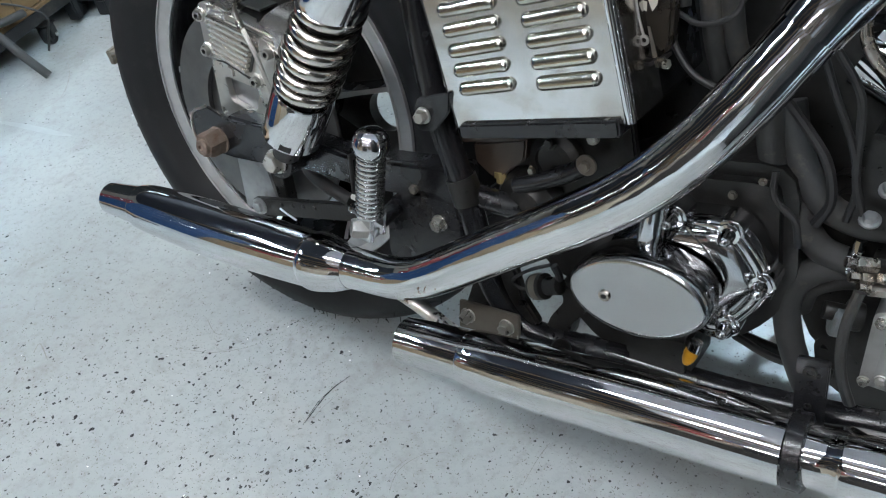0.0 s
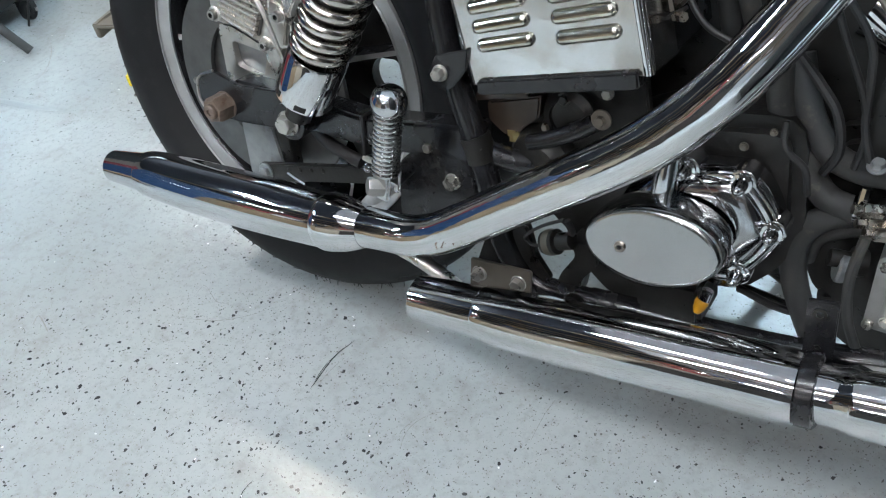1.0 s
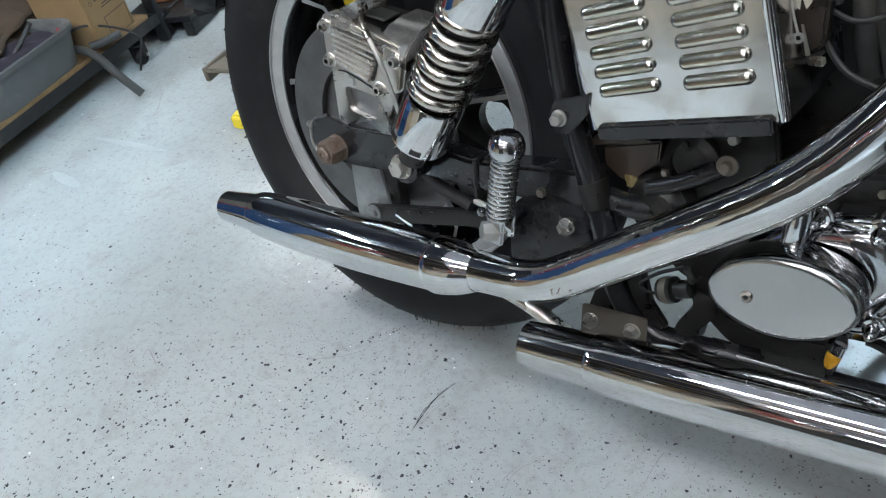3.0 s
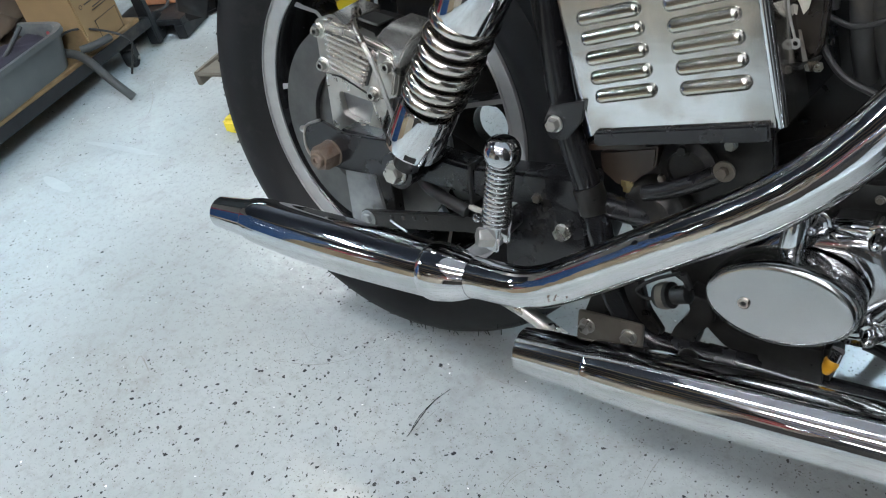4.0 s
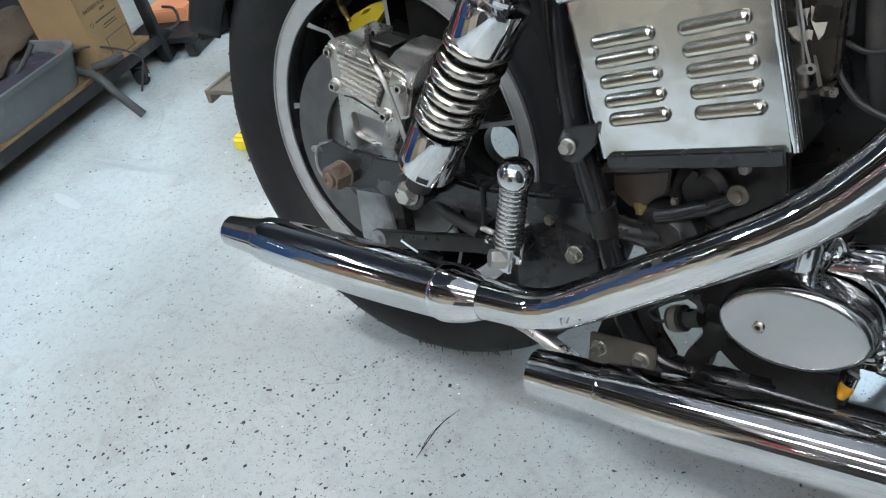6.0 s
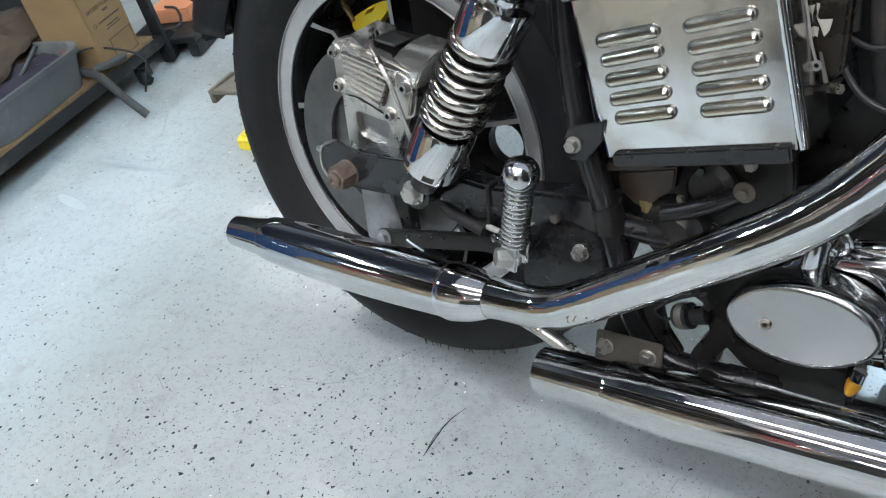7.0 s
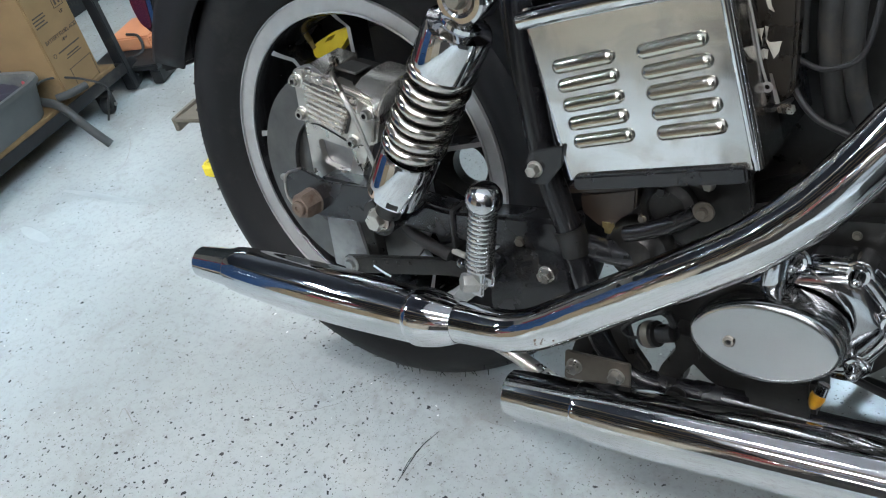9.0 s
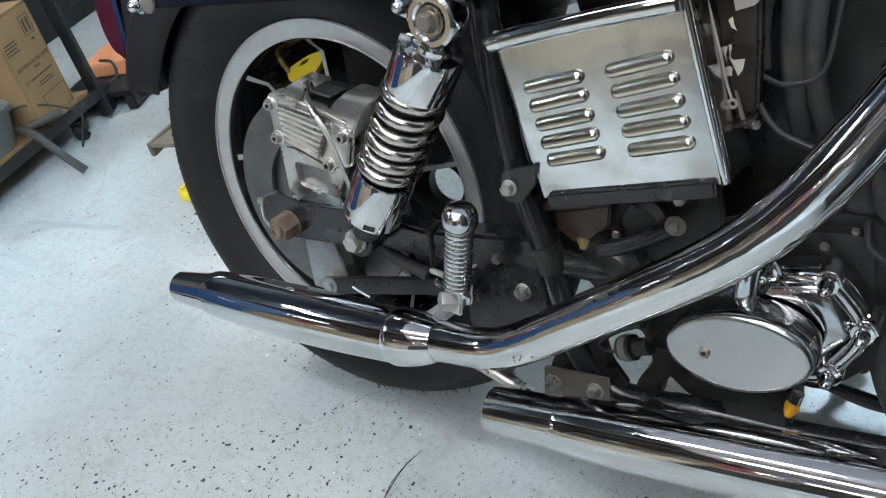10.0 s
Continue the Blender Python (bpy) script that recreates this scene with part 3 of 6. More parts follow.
def ridge(profile, x0, x1, skew=0.0, bevel=0.001):
    """A bar along the bike's x with a section in y and z; skew lowers its far end."""
    bm = bmesh.new()
    vs = [bm.verts.new((x0, y, z)) for y, z in profile]
    top = bmesh.ops.extrude_face_region(bm, geom=[bm.faces.new(vs)])
    bmesh.ops.translate(bm, vec=(x1 - x0, 0, -skew), verts=[g for g in top["geom"] if isinstance(g, bmesh.types.BMVert)])
    bmesh.ops.recalc_face_normals(bm, faces=bm.faces)
    bmesh.ops.bevel(bm, geom=[e for e in bm.edges if len(e.link_faces) == 2 and e.calc_face_angle(0) > 0.9], offset=bevel, segments=2, affect="EDGES", clamp_overlap=True)
    return dump(bm)


def brake_caliper():
    top = -0.078
    body = [(-0.0165, 0.474), (-0.0165, 0.4125), (0.0, 0.4145), (0.030, 0.4085), (0.060, 0.3975), (0.0767, 0.3950), (0.0975, 0.402), (0.1078, 0.443), (0.100, 0.453), (0.080, 0.459), (0.0, 0.479)]
    cal = mesh_object("brake_caliper", [plate(rounded(body, 0.007), top, -0.060, bevel=0.0022),
                                        plate(rounded([(-0.010, 0.468), (-0.008, 0.425), (0.07, 0.405), (0.100, 0.440), (0.096, 0.452), (0.0, 0.474)], 0.006), -0.0598, -0.005, bevel=0.002)],
                      M_ALU, bike, "satin alloy brake caliper with cooling fins")
    # raised fin field with seven rounded fins, its front end cut on a slant
    quad = [Vector((0.0055, 0, 0.4685)), Vector((0.0785, 0, 0.4540)), Vector((0.0565, 0, 0.4075)), Vector((0.0065, 0, 0.4245))]
    # field darkened in its colour, for the shade between the fins
    mesh_object("fin_field", [plate(rounded([(q.x, q.z) for q in quad], 0.003), -0.0800, -0.0775, bevel=0.001)], M_ROTOR, cal)
    for k in range(7):
        f = (k + 0.5) / 7
        a, b = quad[0].lerp(quad[3], f), quad[1].lerp(quad[2], f)
        d = (b - a).normalized()
        n = Vector((-d.z, 0, d.x))
        a, b = a + d * 0.0025, b - d * 0.0025
        v, q = [], []
        for p in (a, b):
            for h, lift in ((-0.0026, 0.0), (-0.0023, 0.0055), (-0.0012, 0.0082), (0.0012, 0.0082), (0.0023, 0.0055), (0.0026, 0.0)):
                w = p + n * h
                v.append((w.x, -0.0795 - lift, w.z))
        q = [(m, m + 1, m + 7, m + 6) for m in range(5)] + [tuple(range(6)), tuple(range(6, 12))]
        mesh_object("fin", [(v, q)], M_POLISH, cal, "", 30)
    mesh_object("side_wing", [plate(rounded([(0.0835, 0.4545), (0.0985, 0.4505), (0.1055, 0.442), (0.0960, 0.4045), (0.0770, 0.3975), (0.0620, 0.4045)], 0.004), -0.0835, -0.077, bevel=0.0016)], M_ALU, cal)
    # dark strip put in for the shade under the body's lower edge
    mesh_object("gap_shade_line", [bent([(0.000, -0.0765, 0.4120), (0.012, -0.0765, 0.4118), (0.030, -0.0765, 0.4065), (0.048, -0.0765, 0.4000), (0.060, -0.0765, 0.3955)], 0.0011, 8, 5)], M_DARK, cal)
    # bridge across the disc: a bright pad, the dark slot with its spring, and the chamfered end block
    mesh_object("bridge_pad", [ridge([(-0.0815, 0.4640), (-0.0775, 0.4740), (-0.060, 0.4800), (-0.015, 0.4840), (-0.015, 0.4640)], 0.0010, 0.030, 0.004)], M_POLISH, cal)
    mesh_object("bridge_slot", [ridge([(-0.072, 0.455), (-0.070, 0.466), (-0.012, 0.474), (-0.012, 0.455)], 0.030, 0.068, 0.004)], M_DARK, cal)
    mesh_object("pad_spring", [plate(rounded([(0.033, 0.474), (0.062, 0.470), (0.063, 0.473), (0.034, 0.477)], 0.001), -0.058, -0.030, bevel=0.0006)], M_ROTOR, cal)
    mesh_object("end_block", [ridge([(-0.0835, 0.4420), (-0.0825, 0.4490), (-0.0725, 0.4600), (-0.0580, 0.4680), (-0.036, 0.4725), (-0.006, 0.4730), (-0.006, 0.4420)], 0.0675, 0.1095, 0.005, 0.0018)], M_POLISH, cal)
    for x, z in ((-0.0104, 0.4628), (-0.0094, 0.4233), (0.0958, 0.4385), (0.0699, 0.4029)):
        mesh_object("screw_seat", [lathe([(0, 0), (0.0088, 0), (0.0088, 0.0012), (0.0078, 0.002), (0, 0.002)], (x, top if x < 0.05 else -0.0832, z), (0, -1, 0), 24)], M_ALU, cal)
        socket_screw(cal, (x, top - 0.0018 if x < 0.05 else -0.085, z), 0.0062, high=0.006)
    for x, z in ((0.0215, 0.4645), (0.0605, 0.4445)):
        mesh_object("pin_hole", [lathe([(0, 0), (0.0019, 0), (0.0019, 0.0006), (0, 0.0006)], (x, -0.0874, z), (0, -1, 0), 10)], M_DARK, cal)
    # brake line and its banjo fitting
    mesh_object("banjo", [bent([(0.032, -0.058, 0.482), (0.042, -0.072, 0.481), (0.053, -0.083, 0.474), (0.063, -0.088, 0.466)], 0.0030, 12),
                          lathe([(0, 0), (0.0058, 0), (0.0058, 0.006), (0.0045, 0.008), (0, 0.008)], (0.034, -0.058, 0.480), (0, -0.4, 0.9), 6)], M_TARNISH, cal)
    mesh_object("line_ferrule", [tube([(0.060, -0.0865, 0.468), (0.064, -0.0885, 0.4645), (0.068, -0.0905, 0.461)], 0.0042, 12)], M_TARNISH, cal)
    for off in (-0.0017, 0.0017):
        mesh_object("brake_line", [bent([(0.066 + off, -0.0895, 0.463), (0.075 + off, -0.0915, 0.452), (0.083 + off, -0.0915, 0.436), (0.094 + off, -0.0905, 0.403), (0.101 + off, -0.088, 0.375), (0.112 + off, -0.084, 0.345)], 0.0016, 10)], M_LEVER, cal, "thin plated brake line")
    # carrier plate below, with a pressed pocket
    low = [(-0.0155, 0.4165), (-0.0150, 0.344), (0.0, 0.336), (0.060, 0.3440), (0.0825, 0.397), (0.06, 0.406)]
    pocket = rounded([(0.0020, 0.3930), (0.0575, 0.3865), (0.0450, 0.3550), (0.0060, 0.3630)], 0.008, 6)
    car = mesh_object("caliper_carrier", [plate(rounded(low, 0.005), -0.0725, -0.064, [pocket], 0.0012)], M_ALU, bike, "satin alloy caliper carrier with a pressed pocket")
    mesh_object("pocket_floor", [plate(rounded([(-0.012, 0.412), (-0.012, 0.346), (0.058, 0.348), (0.078, 0.396)], 0.004), -0.0638, -0.058, bevel=0.001)], M_CAST, car)
    mesh_object("boss", [lathe([(0, 0), (0.013, 0), (0.013, 0.004), (0.009, 0.005), (0, 0.005)], (0.038, -0.0725, 0.3445), (0, -1, 0), 24)], M_STAND, car)
    arm = [(-0.012, 0.300), (0.036, 0.305), (0.052, 0.238), (0.034, 0.215), (-0.010, 0.215)]
    mesh_object("torque_arm_plate", [plate(rounded(arm, 0.004), -0.068, -0.056, bevel=0.0015)], M_CAST, bike, "bare alloy torque plate")
    mesh_object("dark_spacer", [plate([(0.038, 0.300), (0.062, 0.300), (0.068, 0.230), (0.052, 0.232)], -0.066, -0.050, bevel=0.001)], M_DARK, bike)


brake_caliper()


def swingarm():
    arm = mesh_object("swingarm", [plate(rounded([(0.02, 0.357), (0.115, 0.357), (0.20, 0.352), (0.345, 0.372), (0.345, 0.332), (0.20, 0.318), (0.12, 0.317), (0.02, 0.311)], 0.006), -0.098, -0.066, bevel=0.004)], M_BLACK, bike, "black steel swingarm")
    mesh_object("far_arm", [plate(rounded([(0.02, 0.357), (0.345, 0.372), (0.345, 0.332), (0.02, 0.311)], 0.006), 0.125, 0.155, bevel=0.004)], M_BLACK, arm)
    end = [(-0.030, 0.352), (-0.003, 0.366), (0.035, 0.356), (0.104, 0.362), (0.124, 0.345), (0.120, 0.318), (0.03, 0.309), (-0.020, 0.309), (-0.033, 0.326)]
    mesh_object("axle_plate", [plate(rounded(end, 0.004), -0.104, -0.099, bevel=0.0012)], M_BLACK, arm)
    lip = [(-0.002, 0.3665), (-0.029, 0.3525), (-0.0335, 0.326), (-0.021, 0.3085)]
    mesh_object("adjuster_lip", [bent([(x, -0.104, z) for x, z in lip], 0.0017, 8, 6)], M_ALU, arm, "bright worn edge")
    mesh_object("adjuster_screw", [tube([(-0.058, -0.085, 0.337), (-0.045, -0.085, 0.339), (-0.025, -0.085, 0.341)], 0.004, 10)], M_ZINC, arm)
    hex_bolt(arm, (0.010, -0.104, 0.3275), 0.028, 0.022, 0.0165, mat=M_RUST, name="axle_nut", label="rusty axle nut", turn=0.5)
    mesh_object("axle_end", [lathe([(0, 0), (0.0095, 0), (0.0095, 0.005), (0.008, 0.0065), (0.004, 0.0065), (0.003, 0.004), (0, 0.004)], (0.010, -0.125, 0.3275), (0, -1, 0), 24)], M_RUST, arm)
    mesh_object("cable_tie", [block((0.004, 0.036, 0.046), Matrix.Translation((0.208, -0.084, 0.333)), 0.001)], M_WIRE, arm)
    # brake hose along the arm
    mesh_object("arm_hose", [bent([(0.112, -0.084, 0.345), (0.128, -0.088, 0.324), (0.147, -0.093, 0.311), (0.170, -0.094, 0.303), (0.197, -0.094, 0.296)], 0.0074, 12)], M_WIRE, arm, "black rubber brake hose")
    mesh_object("hose_end", [tube([(0.2057, -0.10, 0.3073), (0.2135, -0.10, 0.306), (0.2214, -0.10, 0.3047)], 0.0034, 10)], M_LEVER, arm)
    return arm


swingarm()


def shock():
    lo, hi = Vector((0.139, -0.132, 0.348)), Vector((0.2727, -0.138, 0.586))
    eye, lo = lo, lo + Vector((0.0065, 0, 0))
    ax = (hi + Vector((0.0045, 0, 0)) - lo).normalized()
    s = mesh_object("shock_absorber", [lathe([(0, 0.01), (0.014, 0.01), (0.014, 0.245), (0, 0.245)], lo, ax, 20)], M_DARK, bike, "chrome shock absorber with an exposed coil spring")
    r = 0.0302
    low = mesh_object("lower_cover", [lathe([(0.016, 0.0385), (r - 0.0015, 0.0385), (r, 0.040), (r, 0.092), (r - 0.002, 0.096), (0.012, 0.098)], lo, ax, 48)], M_CHROME, s, "chrome lower cover")
    a, u, w = basis(ax)
    for k in range(6):
        t = 2 * math.pi * k / 6 + 0.3
        c = lo + ax * 0.0455 + (u * math.cos(t) + w * math.sin(t)) * (r + 0.0002)
        n = (u * math.cos(t) + w * math.sin(t))
        q = n.cross(ax) * 0.006
        h = ax * 0.0032
        mesh_object("slot", [([c - q - h, c + q - h, c + q + h, c - q + h], [(0, 1, 2, 3)])], M_DARK, low)
    turns, rows = 6.0, []
    for k in range(int(turns * 28) + 1):
        t = 2 * math.pi * k / 28
        f = k / (turns * 28)
        rows.append(lo + ax * (0.099 + 0.102 * f ** 1.12) + (u * math.cos(t) + w * math.sin(t)) * 0.0256)
    mesh_object("coil_spring", [tube(rows, 0.0066, 16)], M_SPRING, s, "chrome coil spring")
    mesh_object("upper_cover", [lathe([(0.012, 0.198), (r, 0.199), (r + 0.0008, 0.203), (r + 0.0008, 0.238), (r - 0.001, 0.2425), (0.020, 0.245), (0.0195, 0.249), (0.012, 0.252), (0.011, 0.262)], lo, ax, 48)], M_CHROME, s, "chrome upper cover")
    ring = mesh_object("top_eye", [lathe([(0.0135, 0), (0.0225, 0), (0.0245, 0.003), (0.0245, 0.022), (0.0235, 0.0255), (0.021, 0.0275), (0.0165, 0.0275), (0.0145, 0.026), (0.0135, 0.022), (0.0135, 0)], hi + Vector((0, 0.014, 0)), (0, -1, 0), 40)], M_CHROME, s)
    mesh_object("bushing", [lathe([(0, 0), (0.0135, 0), (0.0135, 0.0265), (0.0125, 0.0255), (0.0085, 0.0255), (0.0080, 0.0275), (0, 0.0275)], hi + Vector((0, 0.014, 0)), (0, -1, 0), 28)], M_TARNISH, ring)
    hex_bolt(ring, hi + Vector((0, -0.0125, 0)), 0.0145, 0.009, 0.0095, mat=M_BRACKET, turn=0.1)
    low_eye = mesh_object("bottom_eye", [lathe([(0, 0), (0.019, 0), (0.0205, 0.002), (0.0205, 0.030), (0, 0.032)], eye + Vector((0, 0.026, 0)), (0, -1, 0), 32)], M_BLACK, s)
    hex_bolt(low_eye, (0.1405, -0.138, 0.3480), 0.0185, 0.010, 0.0136, label="zinc plated shock bolt")


shock()


def footpeg():
    f = mesh_object("passenger_footpeg", [lathe([(0, 0), (0.009, 0), (0.009, 0.07), (0, 0.07)], (0.2745, -0.152, 0.332), (0.14, 0, 1), 20)], M_ROTOR, bike, "folded-up footpeg with a ribbed sleeve and a chrome cap")
    base, ax = Vector((0.2745, -0.152, 0.332)), Vector((0.14, 0.0, 1)).normalized()
    prof = [(0.009, 0)]
    n = 14
    for k in range(n):
        h = 0.070 * k / n
        prof += [(0.0108, h + 0.0003), (0.0136, h + 0.0012), (0.0140, h + 0.0025), (0.0136, h + 0.0038), (0.0108, h + 0.0047)]
    prof += [(0.009, 0.070)]
    mesh_object("ribbed_sleeve", [lathe(prof, base, ax, 28)], M_SLEEVE, f, "grey ribbed sleeve")
    cap = [(0.0, 0.066), (0.0125, 0.066), (0.0155, 0.0685), (0.0170, 0.0725), (0.0174, 0.0765), (0.0168, 0.0815), (0.0150, 0.0862), (0.0118, 0.0900), (0.0075, 0.0924), (0.0035, 0.0934), (0, 0.0936)]
    mesh_object("end_cap", [lathe(cap, base, ax, 32)], M_COVER, f, "chrome mushroom cap")
    lean = Matrix.Rotation(radians(8), 4, "Y")
    mesh_object("clevis", [block((0.020, 0.005, 0.030), Matrix.Translation((0.2745, sy, 0.3215)) @ lean, 0.002) for sy in (-0.160, -0.141)] + [block((0.019, 0.022, 0.006), Matrix.Translation((0.2765, -0.1505, 0.3335)) @ lean, 0.002)], M_COVER, f, "chrome clevis")
    mesh_object("hinge_nut", [lathe([(0, -0.012), (0.0098, -0.012), (0.0098, 0.007), (0.0086, 0.009), (0, 0.009)], (0.2700, -0.162, 0.3205), (-0.62, -0.72, 0.2), 6, 0.55)], M_NUT, f)
    mesh_object("pivot_pin", [lathe([(0, 0), (0.005, 0), (0.005, 0.004), (0.003, 0.006), (0, 0.0065)], (0.254, -0.150, 0.331), (-0.6, -0.6, 0.3), 14)], M_COVER, f)
    mesh_object("peg_arm", [plate(rounded([(0.2300, 0.2790), (0.2510, 0.2845), (0.2720, 0.3005), (0.2775, 0.3130), (0.2620, 0.3130), (0.2420, 0.2940)], 0.004), -0.146, -0.132, bevel=0.002)], M_CAST, f)
    g = [(0.250, 0.312), (0.268, 0.330), (0.31, 0.342), (0.338, 0.330), (0.345, 0.288), (0.318, 0.250), (0.28, 0.238), (0.248, 0.245)]
    bracket = mesh_object("peg_bracket", [plate(rounded(g, 0.01), -0.098, -0.090, bevel=0.0015), bent([(0.262, -0.094, 0.31), (0.262, -0.11, 0.308), (0.262, -0.136, 0.305)], 0.009, 12)], M_BLACK, bike, "black steel footpeg bracket")
    hex_bolt(bracket, (0.317, -0.098, 0.308), 0.0135, 0.008, 0.0088)
    hex_bolt(bracket, (0.288, -0.096, 0.338), 0.009, 0.005, 0.0065, mat=M_BRACKET)


footpeg()


def louvred_cover():
    tl, tr, br, bl = (Vector((x, 0, z)) for x, z in ((0.3105, 0.563), (0.472, 0.602), (0.511, 0.463), (0.352, 0.4235)))
    front = -0.113
    cov = mesh_object("battery_cover", [plate([(p.x, p.z) for p in (tl, tr, br, bl)], front, front + 0.002, bevel=0.0007)], M_SHEET, bike, "dulled chrome battery cover with ten pressed louvres")

    def at(u, v, y=front):
        p = tl.lerp(tr, u).lerp(bl.lerp(br, u), v)
        return Vector((p.x, y, p.z))
    # folded right edge and top lip
    mesh_object("folded_edge", [tube([at(0.992, v, front + 0.003) for v in np.linspace(0, 1, 5)], 0.0045, 12)], M_CHROME, cov)
    mesh_object("side_flange", [plate([(p.x, p.z) for p in (at(1.0, 0.0), at(1.02, -0.01), at(1.02, 1.0), at(1.0, 1.0))], front + 0.004, front + 0.055, bevel=0.001)], M_SHEET, cov)
    mesh_object("top_lip", [bent([at(-0.01, 0.012, front - 0.004), at(0.25, 0.003, front - 0.005), at(0.6, 0.0, front - 0.005), at(0.97, 0.01, front - 0.004)], 0.0075, 12),
                            plate([(p.x, p.z) for p in (at(-0.02, -0.01), at(1.0, -0.015), at(1.0, -0.05), at(-0.015, -0.045))], front + 0.004, front + 0.06, bevel=0.001)], M_CHROME, cov, "rolled chrome top lip")
    mesh_object("left_edge", [tube([at(0.004, v, front + 0.002) for v in np.linspace(0.06, 1, 5)], 0.0025, 8)], M_CHROME, cov)
    ends = [((0.3370, 0.5235), (0.3925, 0.5395)), ((0.3418, 0.5075), (0.3965, 0.5245)), ((0.3465, 0.4912), (0.4010, 0.5078)), ((0.3513, 0.4755), (0.4055, 0.4918)), ((0.3565, 0.4600), (0.4110, 0.4760)),
            ((0.4105, 0.5430), (0.4655, 0.5600)), ((0.4155, 0.5270), (0.4705, 0.5440)), ((0.4200, 0.5110), (0.4752, 0.5275)), ((0.4248, 0.4952), (0.4800, 0.5110)), ((0.4298, 0.4792), (0.4850, 0.4945))]
    for (xa, za), (xb, zb) in ends:
        a, b = Vector((xa, 0, za)), Vector((xb, 0, zb))
        d = (b - a).normalized()
        n = Vector((-d.z, 0, d.x))
        rad, length = 0.0063, (b - a).length
        v, f = [], []
        rings = 7
        per = 36
        for j in range(rings):
            q = j / (rings - 1)
            k = math.cos(q * math.pi / 2)
            lift = 0.0058 * math.sin(q * math.pi / 2)
            for i in range(per):
                t = 2 * math.pi * i / per
                cx = rad if math.cos(t) < 0 else length - rad
                p = a + d * (cx + rad * k * math.cos(t)) + n * (rad * (k * math.sin(t)) - 0.0012 * (1 - k))
                v.append((p.x, front - lift, p.z))
        for j in range(rings - 1):
            for i in range(per):
                f.append((j * per + i, j * per + (i + 1) % per, (j + 1) * per + (i + 1) % per, (j + 1) * per + i))
        f.append(tuple(range((rings - 1) * per, rings * per)))
        mesh_object("louvre", [(v, f)], M_LOUVRE, cov)
    # black tray behind and below
    box = mesh_object("battery_tray", [plate([(p.x, p.z) for p in (at(0.01, -0.03), at(1.02, -0.03), at(1.02, 1.0), at(0.01, 1.0))], front + 0.004, 0.06, bevel=0.003),
                                       plate([(p.x, p.z) for p in (at(0.04, 0.965), at(0.955, 0.965), at(0.95, 1.065), at(0.03, 1.055))], front - 0.006, front + 0.03, bevel=0.002)], M_BLACK, bike, "black battery tray under the cover")
    mesh_object("tray_tab", [plate([(0.305, 0.425), (0.313, 0.445), (0.348, 0.457), (0.346, 0.438), (0.330, 0.416), (0.314, 0.414)], -0.117, -0.112, bevel=0.001)], M_BLACK, box)
    hex_bolt(box, (0.319, -0.117, 0.430), 0.0108, 0.008, 0.0078)


louvred_cover()


